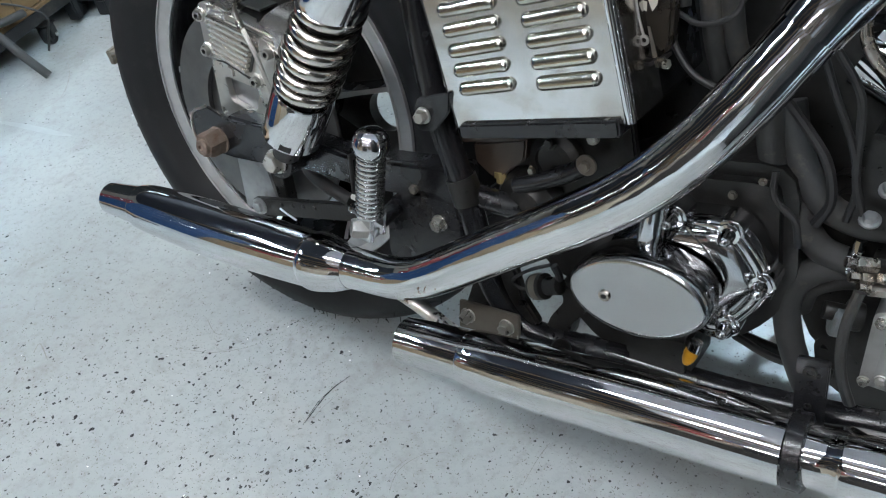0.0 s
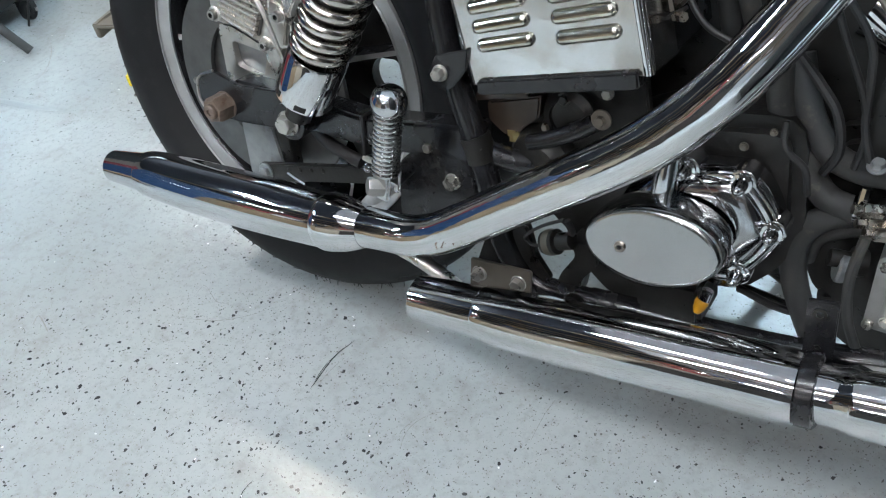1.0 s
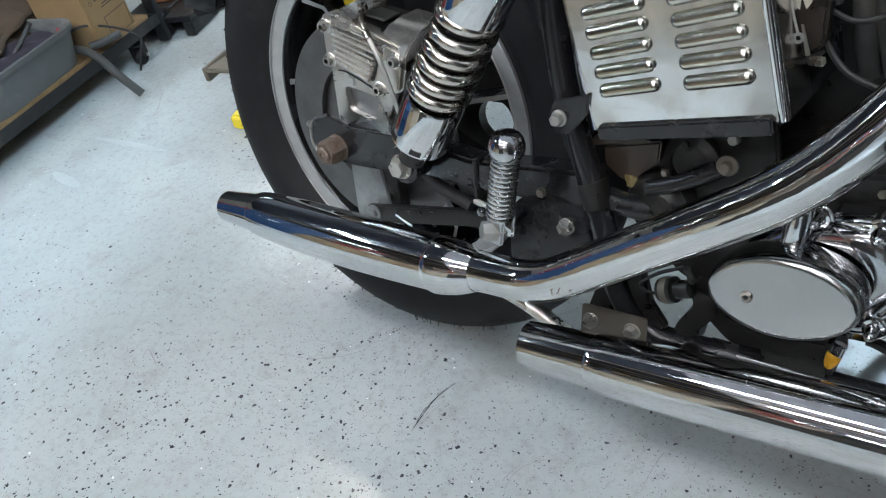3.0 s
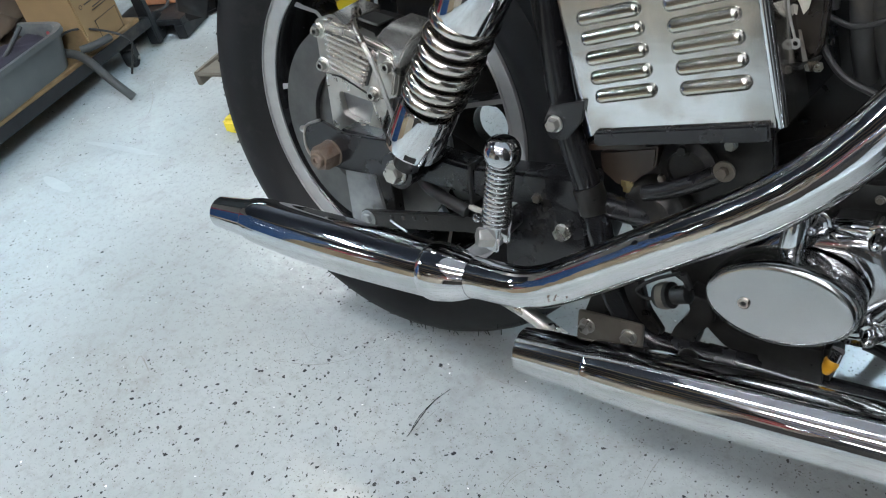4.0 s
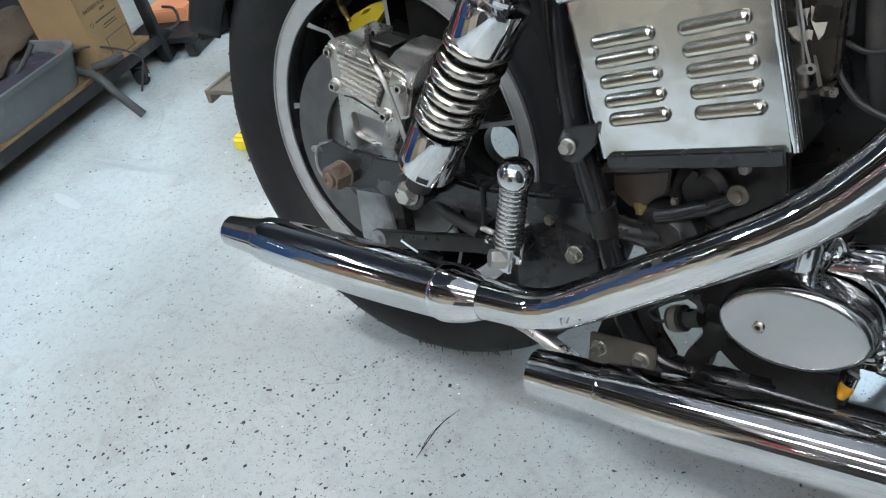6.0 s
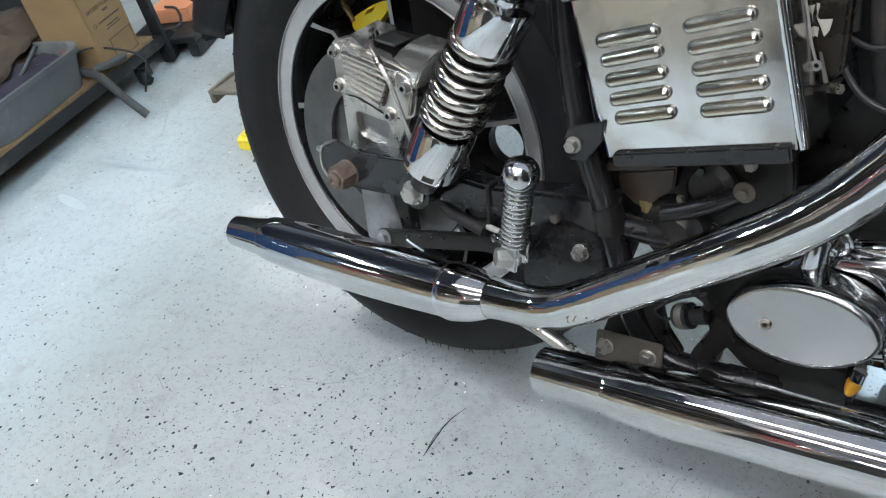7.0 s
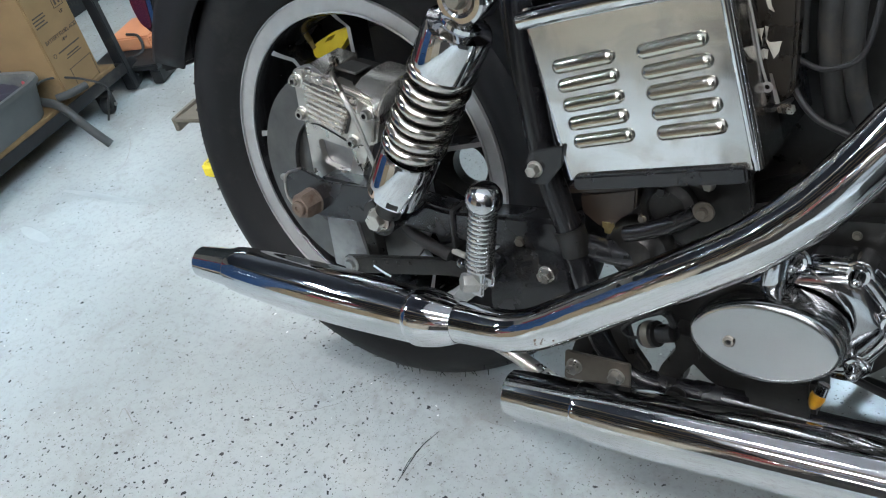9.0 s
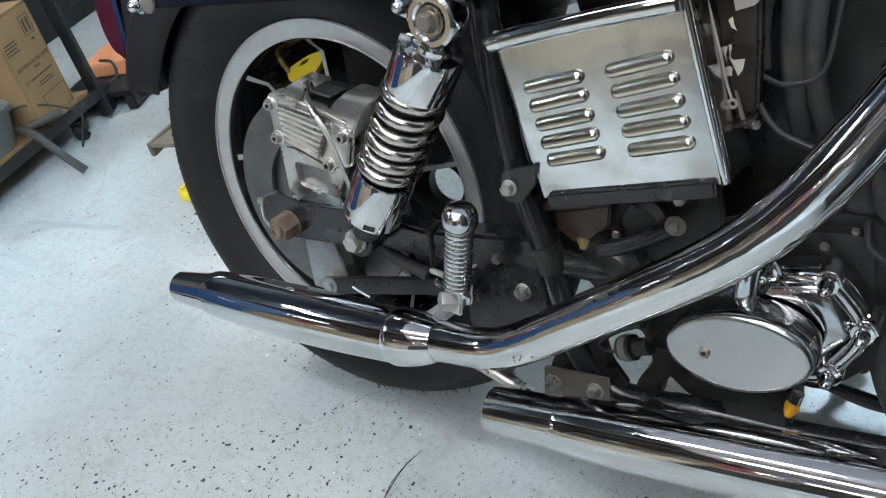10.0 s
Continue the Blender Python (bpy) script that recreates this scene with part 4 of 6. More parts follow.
def exhausts():
    up = [(-0.153, -0.160, 0.2295, 0.0205), (-0.115, -0.160, 0.2338, 0.0232), (-0.082, -0.160, 0.2373, 0.0258)]
    muff = [(-0.0885, -0.160, 0.2367, 0.0255), (-0.0875, -0.160, 0.2368, 0.0272), (-0.083, -0.160, 0.2372, 0.0282), (-0.06, -0.160, 0.2388, 0.0300), (0.00, -0.160, 0.2422, 0.0318), (0.06, -0.160, 0.2462, 0.0325), (0.12, -0.160, 0.2510, 0.0318), (0.18, -0.160, 0.2562, 0.0302), (0.2005, -0.160, 0.2583, 0.0295)]
    pipe = [(0.20, -0.160, 0.2585, 0.0225), (0.222, -0.160, 0.2615, 0.0220), (0.243, -0.160, 0.2655, 0.0215), (0.262, -0.160, 0.2685, 0.0208), (0.29, -0.160, 0.2720, 0.0205), (0.312, -0.160, 0.2765, 0.0205), (0.336, -0.160, 0.2865, 0.0207),
            (0.362, -0.160, 0.3035, 0.0210), (0.40, -0.159, 0.331, 0.0213), (0.44, -0.158, 0.360, 0.0213), (0.48, -0.156, 0.3885, 0.0213), (0.515, -0.152, 0.4140, 0.0213), (0.545, -0.147, 0.4405, 0.0213), (0.572, -0.140, 0.4720, 0.0213), (0.594, -0.132, 0.5045, 0.0211), (0.614, -0.122, 0.5380, 0.0208), (0.632, -0.112, 0.570, 0.0205)]
    p = mesh_object("upper_exhaust_pipe", [bent(pipe, 0, 36, 6)], M_BENT, bike, "polished chrome upper exhaust pipe with a kinked bend", 50)
    tip = curve_points(up, 6)
    v, f = tube(tip, tip[:, 3], 40, False)
    mesh_object("muffler_tip", [(v, f), hollow_end(tip[0], tip[1], tip[0][3])], M_PIPE, p, "", 50)
    mesh_object("muffler_body", [bent(muff, 0, 40, 5)], M_PIPE, p, "", 50)
    c = [(0.1965, -0.160, 0.2578, 0.0294), (0.1985, -0.160, 0.2581, 0.0304), (0.2015, -0.160, 0.2585, 0.0312), (0.2040, -0.160, 0.2588, 0.0316), (0.2120, -0.160, 0.2600, 0.0312), (0.2280, -0.160, 0.2625, 0.0285), (0.2400, -0.160, 0.2648, 0.0252), (0.2470, -0.160, 0.2662, 0.0230), (0.2520, -0.160, 0.2670, 0.0215)]
    mesh_object("muffler_clamp", [tube(c, [q[3] for q in c], 36)], M_CHROME, p, "chrome clamp collar", 40)
    flange = mesh_object("port_flange", [bent([(0.622, -0.117, 0.553, 0.0222), (0.630, -0.113, 0.567, 0.0228), (0.637, -0.108, 0.579, 0.024), (0.650, -0.10, 0.60, 0.026)], 0, 28)], M_COVER, p)
    # brown scorch marks at the bend
    rnd = random.Random(7)
    for k in range(11):
        x = rnd.uniform(0.344, 0.364)
        zc = 0.2865 + (x - 0.336) * 0.654
        a, tilt = radians(rnd.uniform(-28, 2)), rnd.uniform(-1, 1)
        q = Vector((x - 0.0104 * math.sin(a), -0.160 - 0.0208 * math.cos(a), zc + 0.0178 * math.sin(a)))
        d = Vector((0.6, 0.0, 0.4 + tilt)) * rnd.uniform(0.0006, 0.0022)
        mesh_object("scorch_mark", [tube([q - d, q, q + d], rnd.uniform(0.0004, 0.0010), 6)], M_RUST, p, "brown scorch mark")
    # lower silencer
    low_tip = [(0.298, -0.140, 0.1800, 0.0250), (0.335, -0.140, 0.1860, 0.0260), (0.380, -0.140, 0.1928, 0.0266)]
    low = [(0.3745, -0.140, 0.1921, 0.0262), (0.3755, -0.140, 0.1922, 0.0278), (0.379, -0.140, 0.1927, 0.0289), (0.395, -0.140, 0.1950, 0.0302), (0.43, -0.140, 0.2000, 0.0317), (0.47, -0.140, 0.2060, 0.0320), (0.53, -0.140, 0.2155, 0.0320), (0.60, -0.140, 0.2260, 0.0318), (0.655, -0.140, 0.2340, 0.0314), (0.674, -0.140, 0.2367, 0.0304)]
    fore = [(0.674, -0.140, 0.2367, 0.0254), (0.700, -0.140, 0.2410, 0.0254), (0.712, -0.140, 0.2430, 0.0277), (0.722, -0.140, 0.2450, 0.0292), (0.78, -0.140, 0.2575, 0.0297), (0.86, -0.139, 0.2835, 0.0292), (0.95, -0.137, 0.3205, 0.0252), (1.08, -0.13, 0.4055, 0.0207)]
    q = mesh_object("lower_exhaust_pipe", [bent(fore, 0, 36, 6)], M_PIPE, bike, "polished chrome lower exhaust pipe", 50)
    tip = curve_points(low_tip, 6)
    v, f = tube(tip, tip[:, 3], 44, False)
    mesh_object("muffler_tip", [(v, f), hollow_end(tip[0], tip[1], tip[0][3])], M_PIPE, q, "", 50)
    mesh_object("muffler_body", [bent(low, 0, 44, 5)], M_PIPE, q, "", 50)
    band = mesh_object("muffler_clamp", [tube([(0.6735, -0.140, 0.2366), (0.676, -0.140, 0.2370), (0.688, -0.140, 0.2390), (0.6895, -0.140, 0.2393)], [0.0285, 0.0312, 0.0312, 0.0285], 36)], M_BLACK, q, "dark band clamp")
    mesh_object("hanger_bracket", [plate(rounded([(0.660, 0.300), (0.684, 0.304), (0.692, 0.232), (0.669, 0.226)], 0.003), -0.108, -0.103, bevel=0.001)], M_BLACK, bike, "black steel exhaust hanger")
    for x, z, r in ((0.672, 0.2895, 0.0055), (0.6765, 0.2567, 0.0028)):
        mesh_object("hanger_hole", [lathe([(r * 0.55, 0), (r, 0), (r, 0.0012), (r * 0.55, 0.0012), (r * 0.55, 0)], (x, -0.108, z), (0, -1, 0), 18)], M_DARK, bike)
    mesh_object("stay_rod", [bent([(0.21, -0.085, 0.196), (0.262, -0.085, 0.1835), (0.312, -0.085, 0.164), (0.36, -0.085, 0.145)], 0.0085, 14)], M_ALU, bike, "plain bright stay rod")


def hollow_end(p, q, r):
    """The turned-in lip and dark bore of an open pipe end."""
    p, q = Vector(p[:3]), Vector(q[:3])
    a = (q - p).normalized()
    return lathe([(r, 0), (r * 0.97, -0.001), (r * 0.90, 0), (r * 0.88, 0.012), (r * 0.86, 0.05), (0, 0.05)], p, a, 40)


exhausts()


def frame_tubes():
    fr = mesh_object("frame", [
        bent([(0.285, -0.086, 0.60), (0.298, -0.088, 0.50), (0.318, -0.090, 0.415), (0.342, -0.090, 0.350), (0.360, -0.088, 0.285), (0.366, -0.082, 0.245), (0.383, -0.078, 0.215), (0.408, -0.076, 0.198), (0.45, -0.075, 0.1985), (0.50, -0.075, 0.2035), (0.64, -0.074, 0.216), (0.80, -0.072, 0.250), (0.95, -0.07, 0.29)], 0.0128, 18),
        bent([(0.27, -0.075, 0.62), (0.284, -0.08, 0.525), (0.305, -0.082, 0.445), (0.32, -0.084, 0.40)], 0.011, 14),
        bent([(0.342, -0.088, 0.345), (0.40, -0.06, 0.33), (0.46, 0.0, 0.33)], 0.012, 14),
        bent([(0.355, 0.15, 0.62), (0.36, 0.15, 0.35), (0.40, 0.14, 0.20), (0.64, 0.13, 0.22), (0.95, 0.13, 0.29)], 0.0128, 14)], M_BLACK, bike, "black tubular steel frame", 50)
    mesh_object("weld_collar", [bent([(0.338, -0.090, 0.361), (0.343, -0.090, 0.349), (0.347, -0.090, 0.336)], 0.0150, 16)], M_DARK, fr)
    mesh_object("tape_wrap", [bent([(0.465, -0.075, 0.1998), (0.49, -0.075, 0.2022), (0.515, -0.075, 0.2052)], 0.0142, 16)], M_BLACK, fr, "black tape wrap")
    mesh_object("frame_gusset", [plate(rounded([(0.350, 0.262), (0.392, 0.268), (0.402, 0.235), (0.420, 0.212), (0.41, 0.19), (0.37, 0.195), (0.332, 0.203)], 0.004), -0.080, -0.068, bevel=0.003)], M_DARK, fr)
    mesh_object("gusset_boss", [lathe([(0.004, 0), (0.0095, 0), (0.0105, 0.003), (0.0095, 0.008), (0.005, 0.009), (0.004, 0.002), (0.004, 0)], (0.452, -0.088, 0.203), (0, -1, 0), 20)], M_DARK, fr)
    mesh_object("cover_strut", [plate(rounded([(0.436, 0.266), (0.462, 0.262), (0.468, 0.243), (0.453, 0.222), (0.449, 0.196), (0.421, 0.192), (0.430, 0.222), (0.444, 0.246)], 0.005), -0.075, -0.050, bevel=0.003)], M_DARK, fr)
    mesh_object("lower_arm", [plate(rounded([(0.452, 0.266), (0.475, 0.240), (0.512, 0.232), (0.515, 0.204), (0.477, 0.216), (0.450, 0.238)], 0.005), -0.070, -0.045, bevel=0.003)], M_DARK, fr)
    mesh_object("crossbox", [block((0.062, 0.06, 0.046), Matrix.Translation((0.542, -0.052, 0.232)) @ Matrix.Rotation(radians(-8), 4, "Y"), 0.005)], M_DARK, fr)
    pl = mesh_object("muffler_mount_plate", [plate(rounded([(0.3340, 0.2185), (0.4060, 0.2260), (0.4060, 0.1960), (0.3327, 0.1817)], 0.003), -0.0945, -0.091, bevel=0.0008)], M_BRACKET, bike, "bare steel mounting plate with two bolts")
    hex_bolt(pl, (0.345, -0.0945, 0.2025), 0.0128, 0.008, 0.0088)
    hex_bolt(pl, (0.3918, -0.0945, 0.2068), 0.0128, 0.008, 0.0088)
    stay = mesh_object("brake_stay", [plate(rounded([(0.024, 0.244), (0.19, 0.283), (0.215, 0.284), (0.215, 0.262), (0.19, 0.262), (0.03, 0.222)], 0.003), -0.084, -0.076, bevel=0.0012)], M_DARK, bike, "dark steel brake stay")
    for k in range(4):
        mesh_object("rivet", [lathe([(0, 0), (0.003, 0), (0.002, 0.0015), (0, 0.002)], (0.075 + 0.018 * k, -0.084, 0.249 + 0.0043 * k), (0, -1, 0), 10)], M_DARK, stay)
    hex_bolt(stay, (0.036, -0.084, 0.237), 0.013, 0.006, 0.011, mat=M_CAST)
    # short pale sliver laid over the stay
    mesh_object("pale_dash", [bent([(0.0796, -0.092, 0.2500), (0.090, -0.092, 0.2460), (0.1041, -0.092, 0.2418)], 0.0012, 8)], M_PALE, stay, "short pale dash")
    # pale triangle painted like the lit floor seen through the gap
    mesh_object("floor_gap_patch", [plate([(0.062, 0.214), (0.108, 0.228), (0.091, 0.248)], -0.02, -0.012, bevel=0.001)], M_PALE, bike)


frame_tubes()


def rear_body():
    # fender over the wheel, closed by a rounded tail
    v, f = [], []
    sect = ((-0.036, 0.292), (-0.038, 0.320), (-0.036, 0.350), (-0.028, 0.366), (-0.008, 0.376), (0.036, 0.380), (0.080, 0.376), (0.100, 0.366), (0.108, 0.350), (0.110, 0.320), (0.108, 0.292))
    n = len(sect)
    rows = 44
    for k in range(rows):
        u = k / (rows - 1)
        for y, rad in sect:
            a = 24 + (158 - 24 + 5 * (rad - 0.292) / 0.09) * u
            v.append(polar(rad, a, y))
    for k in range(rows - 1):
        for j in range(n - 1):
            f.append((k * n + j, k * n + j + 1, (k + 1) * n + j + 1, (k + 1) * n + j))
    fe = mesh_object("rear_fender", [(v, f)], M_FENDER, bike, "black rear fender", 60)
    md = fe.modifiers.new("thick", "SOLIDIFY")
    md.thickness = 0.003
    flap = mesh_object("tail_panel", [plate([(-0.275, 0.440), (-0.315, 0.425), (-0.358, 0.414), (-0.351, 0.470), (-0.330, 0.58), (-0.25, 0.60)], -0.012, 0.080, bevel=0.004)], M_FENDER, bike, "black fender tail")
    strut = mesh_object("fender_strut", [plate(rounded([(-0.165, 0.571), (0.0, 0.5815), (0.16, 0.593), (0.30, 0.592), (0.31, 0.64), (0.0, 0.635), (-0.15, 0.615)], 0.006), -0.108, -0.100, bevel=0.002)], M_GLOSS, bike, "gloss black fender strut")
    dome_nut(strut, (-0.156, -0.108, 0.5765), 0.0075, high=0.018)
    mesh_object("strut_washer", [lathe([(0, 0), (0.011, 0), (0.011, 0.003), (0, 0.0035)], (-0.142, -0.108, 0.578), (0, -1, 0), 24)], M_BRACKET, strut)
    dome_nut(strut, (0.222, -0.110, 0.590), 0.0085, high=0.02)
    mesh_object("seat_rail", [bent([(-0.05, -0.09, 0.66), (0.15, -0.092, 0.655), (0.32, -0.09, 0.64), (0.52, -0.08, 0.625)], 0.02, 14)], M_GLOSS, bike, "black rail under the seat")
    # tail lamp
    lens = rounded([(-0.352, 0.575), (-0.398, 0.572), (-0.412, 0.545), (-0.408, 0.500), (-0.392, 0.470), (-0.362, 0.462), (-0.352, 0.480)], 0.018, 6)
    tl = mesh_object("tail_lamp", [plate(lens, -0.006, 0.080, bevel=0.010)], M_RED, bike, "dark red tail lamp lens")
    mesh_object("lamp_bezel", [plate(rounded([(-0.356, 0.580), (-0.344, 0.578), (-0.344, 0.464), (-0.354, 0.456)], 0.004), -0.010, 0.084, bevel=0.003)], M_COVER, tl)
    # tank, engine top and seat: out of view, added to cast the shade below
    v, f = [], []
    for x, w, z0, z1 in ((0.52, 0.05, 0.76, 0.80), (0.56, 0.10, 0.74, 0.86), (0.66, 0.14, 0.72, 0.93), (0.80, 0.155, 0.72, 0.96), (0.96, 0.14, 0.73, 0.95), (1.06, 0.09, 0.76, 0.92), (1.10, 0.04, 0.80, 0.88)):
        for k in range(20):
            t = 2 * math.pi * k / 20
            v.append((x, 0.036 + w * math.cos(t), (z0 + z1) / 2 + (z1 - z0) / 2 * math.sin(t)))
    tf = [(a * 20 + k, a * 20 + (k + 1) % 20, (a + 1) * 20 + (k + 1) % 20, (a + 1) * 20 + k) for a in range(6) for k in range(20)] + [tuple(range(20)), tuple(range(120, 140))]
    mesh_object("fuel_tank", [(v, tf)], M_GLOSS, bike, "gloss black fuel tank, unseen, added for shade", 60)
    mesh_object("rocker_cover", [block((0.36, 0.16, 0.09), Matrix.Translation((0.78, 0.045, 0.69)), 0.02, 3)], M_DARK, bike, "dark engine top, unseen, added for shade")
    v = []
    for x, w, z0, z1 in ((-0.36, 0.06, 0.72, 0.76), (-0.30, 0.09, 0.69, 0.79), (-0.1, 0.11, 0.675, 0.80), (0.1, 0.13, 0.665, 0.775), (0.3, 0.14, 0.65, 0.73), (0.48, 0.12, 0.645, 0.71), (0.56, 0.08, 0.645, 0.69)):
        for k in range(20):
            t = 2 * math.pi * k / 20
            cy, sz = math.copysign(abs(math.cos(t)) ** 0.6, math.cos(t)), math.copysign(abs(math.sin(t)) ** 0.6, math.sin(t))
            v.append((x, 0.036 + w * cy, (z0 + z1) / 2 + (z1 - z0) / 2 * sz))
    f = tf
    mesh_object("seat", [(v, f)], M_RUBBER, bike, "black padded seat, unseen, added for shade", 60)
    # yellow thing tied behind the caliper
    mesh_object("yellow_lock", [plate(rounded([(-0.1082, 0.4548), (-0.098, 0.4631), (-0.0643, 0.4803), (-0.0437, 0.4867), (-0.0361, 0.4829), (-0.0443, 0.4715), (-0.0628, 0.4531), (-0.0771, 0.4467), (-0.1056, 0.4412)], 0.006), 0.050, 0.064, [rounded([(-0.0838, 0.4642), (-0.0759, 0.4722), (-0.0622, 0.4768), (-0.0697, 0.4697)], 0.002)], 0.003)], M_YELLOW, bike, "bright yellow lock body through the spokes")


rear_body()


def engine_side():
    # brown reservoir under the tray
    body = [(0.3393, 0.388), (0.3968, 0.4055), (0.3954, 0.3834), (0.3823, 0.3723), (0.3723, 0.3604), (0.3595, 0.3573), (0.3416, 0.3692)]
    res = mesh_object("fluid_reservoir", [plate(rounded(body, 0.004), -0.070, -0.03, bevel=0.003)], M_BROWN, bike, "brown plastic fluid reservoir")
    mesh_object("reservoir_rim", [plate(rounded([(0.333, 0.3995), (0.3885, 0.4145), (0.3895, 0.4065), (0.334, 0.392)], 0.002), -0.081, -0.028, bevel=0.002)], M_BROWN, res)
    mesh_object("drain_fitting", [lathe([(0, 0), (0.0065, 0), (0.0065, 0.006), (0.005, 0.007), (0.005, 0.012), (0, 0.013)], (0.3675, -0.066, 0.3645), (0.1, 0, -1), 6)], M_BRASS, res)
    reg = mesh_object("side_plate", [plate(rounded([(0.330, 0.432), (0.486, 0.45), (0.496, 0.40), (0.475, 0.36), (0.40, 0.325), (0.36, 0.335), (0.352, 0.36)], 0.008), -0.055, -0.045, bevel=0.002)], M_DARK, bike, "dark engine mounting plate")
    hex_bolt(reg, (0.4613, -0.0795, 0.4010), 0.0085, 0.006, 0.0095, mat=M_BRACKET)
    hex_bolt(reg, (0.4594, -0.064, 0.4191), 0.0085, 0.005, 0.0055)
    hex_bolt(reg, (0.4182, -0.064, 0.4054), 0.008, 0.005, 0.007, mat=M_DARK)
    hex_bolt(reg, (0.4007, -0.064, 0.3735), 0.006, 0.004, 0.004, mat=M_TARNISH)
    for x, z in ((0.418, 0.413), (0.40, 0.372), (0.43, 0.345)):
        hex_bolt(reg, (x, -0.056, z), 0.009, 0.005, 0.007, mat=M_DARK)
    mesh_object("link_arm", [bent([(0.388, -0.070, 0.3566), (0.411, -0.072, 0.3669), (0.4368, -0.072, 0.3816), (0.4600, -0.070, 0.3975)], 0.0085, 14)], M_BLACK, reg, "dull black link arm")
    mesh_object("round_boss", [lathe([(0, 0), (0.026, 0), (0.026, 0.008), (0.018, 0.012), (0.017, 0.009), (0, 0.009)], (0.4232, -0.056, 0.3884), (0, -1, 0), 30)], M_DARK, reg)
    mesh_object("pivot_cover", [lathe([(0, 0.016), (0.017, 0.016), (0.022, 0.012), (0.030, 0.010), (0.034, 0.004), (0.034, -0.02), (0, -0.02)], (0.398, -0.06, 0.338), (0, -1, 0), 36)], M_DARK, reg)
    # gearbox and crankcase mass
    mesh_object("gearbox_case", [plate(rounded([(0.36, 0.32), (0.50, 0.40), (0.62, 0.42), (0.64, 0.30), (0.60, 0.235), (0.50, 0.225), (0.40, 0.25)], 0.03), -0.045, 0.10, bevel=0.012)], M_DARK, bike, "dark gearbox casting")
    # far-side case, unseen, added to keep lamp light off the floor below
    mesh_object("primary_case", [plate(rounded([(0.335, 0.30), (0.36, 0.40), (0.46, 0.43), (0.80, 0.45), (0.95, 0.42), (1.0, 0.32), (0.93, 0.20), (0.78, 0.178), (0.44, 0.18), (0.34, 0.215)], 0.05, 6), 0.11, 0.285, bevel=0.02)], M_GLOSS, bike, "black primary drive case, unseen, added to block light")
    for x, z, across in ((0.577, 0.390, 0.007), (0.430, 0.348, 0.008), (0.598, 0.408, 0.006)):
        hex_bolt(reg, (x, -0.048, z), across * 0.75, 0.003, across * 0.55, mat=M_BRACKET)
    # the tall front part is out of view, added to block the side lamp
    mesh_object("crankcase", [plate(rounded([(0.63, 0.40), (0.77, 0.42), (0.86, 0.62), (1.02, 0.60), (1.00, 0.28), (0.90, 0.20), (0.70, 0.20), (0.64, 0.24)], 0.03), 0.0, 0.10, bevel=0.012), plate(rounded([(0.80, 0.46), (0.87, 0.60), (1.02, 0.58), (1.00, 0.28), (0.90, 0.20), (0.80, 0.20)], 0.03), -0.05, 0.002, bevel=0.010)], M_DARK, bike, "dark crankcase casting")
    mesh_object("engine_valley", [plate([(0.58, 0.54), (0.64, 0.54), (0.70, 0.47), (0.72, 0.36), (0.60, 0.36)], 0.025, 0.06, bevel=0.004)], M_DARK, bike, "dark engine casting")
    mesh_object("sump_pan", [plate(rounded([(0.655, 0.235), (0.95, 0.26), (0.95, 0.17), (0.72, 0.165), (0.665, 0.195)], 0.01), 0.005, 0.09, bevel=0.006)], M_DARK, bike, "dark sump casting")
    mesh_object("inner_panel", [plate([(0.30, 0.66), (0.62, 0.66), (0.62, 0.36), (0.36, 0.36)], 0.03, 0.05, bevel=0)], M_DARK, bike, "dark inner panel")

    # chrome kicker cover: flanged body, egg-shaped dome, nuts
    fl = [(0.475, 0.300), (0.490, 0.345), (0.520, 0.368), (0.548, 0.375), (0.583, 0.381), (0.604, 0.372), (0.618, 0.350), (0.627, 0.328), (0.619, 0.306), (0.606, 0.282), (0.600, 0.262), (0.586, 0.258), (0.545, 0.262), (0.505, 0.268), (0.482, 0.280)]
    cover = mesh_object("gearbox_cover", [plate(rounded(fl, 0.014, 5), -0.070, -0.045, bevel=0.003)], M_DIM_CHROME, bike, "polished chrome gearbox cover", 40)
    rim_o = rounded(fl, 0.02, 6)
    loops = []
    for k in range(8):
        a = k / 7 * math.pi / 2
        s = 0.86 - 0.34 * (1 - math.cos(a))
        loops.append([(0.552 + (x - 0.552) * s, -0.069 - 0.012 * math.sin(a), 0.319 + (z - 0.319) * s) for x, z in rim_o])
    n = len(rim_o)
    mesh_object("cover_bulge", [([p for l in loops for p in l], [(j * n + i, j * n + (i + 1) % n, (j + 1) * n + (i + 1) % n, (j + 1) * n + i) for j in range(7) for i in range(n)] + [tuple(range(7 * n, 8 * n))])], M_DIM_CHROME, cover, "", 70)
    mesh_object("cover_ridge", [bent([(0.5480, -0.068, 0.3650, 0.0050), (0.5600, -0.071, 0.3705, 0.0062), (0.5740, -0.072, 0.3725, 0.0068), (0.5880, -0.072, 0.3700, 0.0068), (0.6030, -0.072, 0.3560, 0.0066), (0.6130, -0.071, 0.3420, 0.0064),
                                      (0.6175, -0.071, 0.3290, 0.0064), (0.6130, -0.071, 0.3120, 0.0062), (0.6050, -0.071, 0.2960, 0.0060), (0.5970, -0.070, 0.2820, 0.0056), (0.5880, -0.068, 0.2700, 0.0045)], 0, 20, 6)], M_COVER, cover, "", 60)
    dome_o = ellipse(0.5303, 0.3118, 0.0630, 0.0408, 9, 64, 1.94)

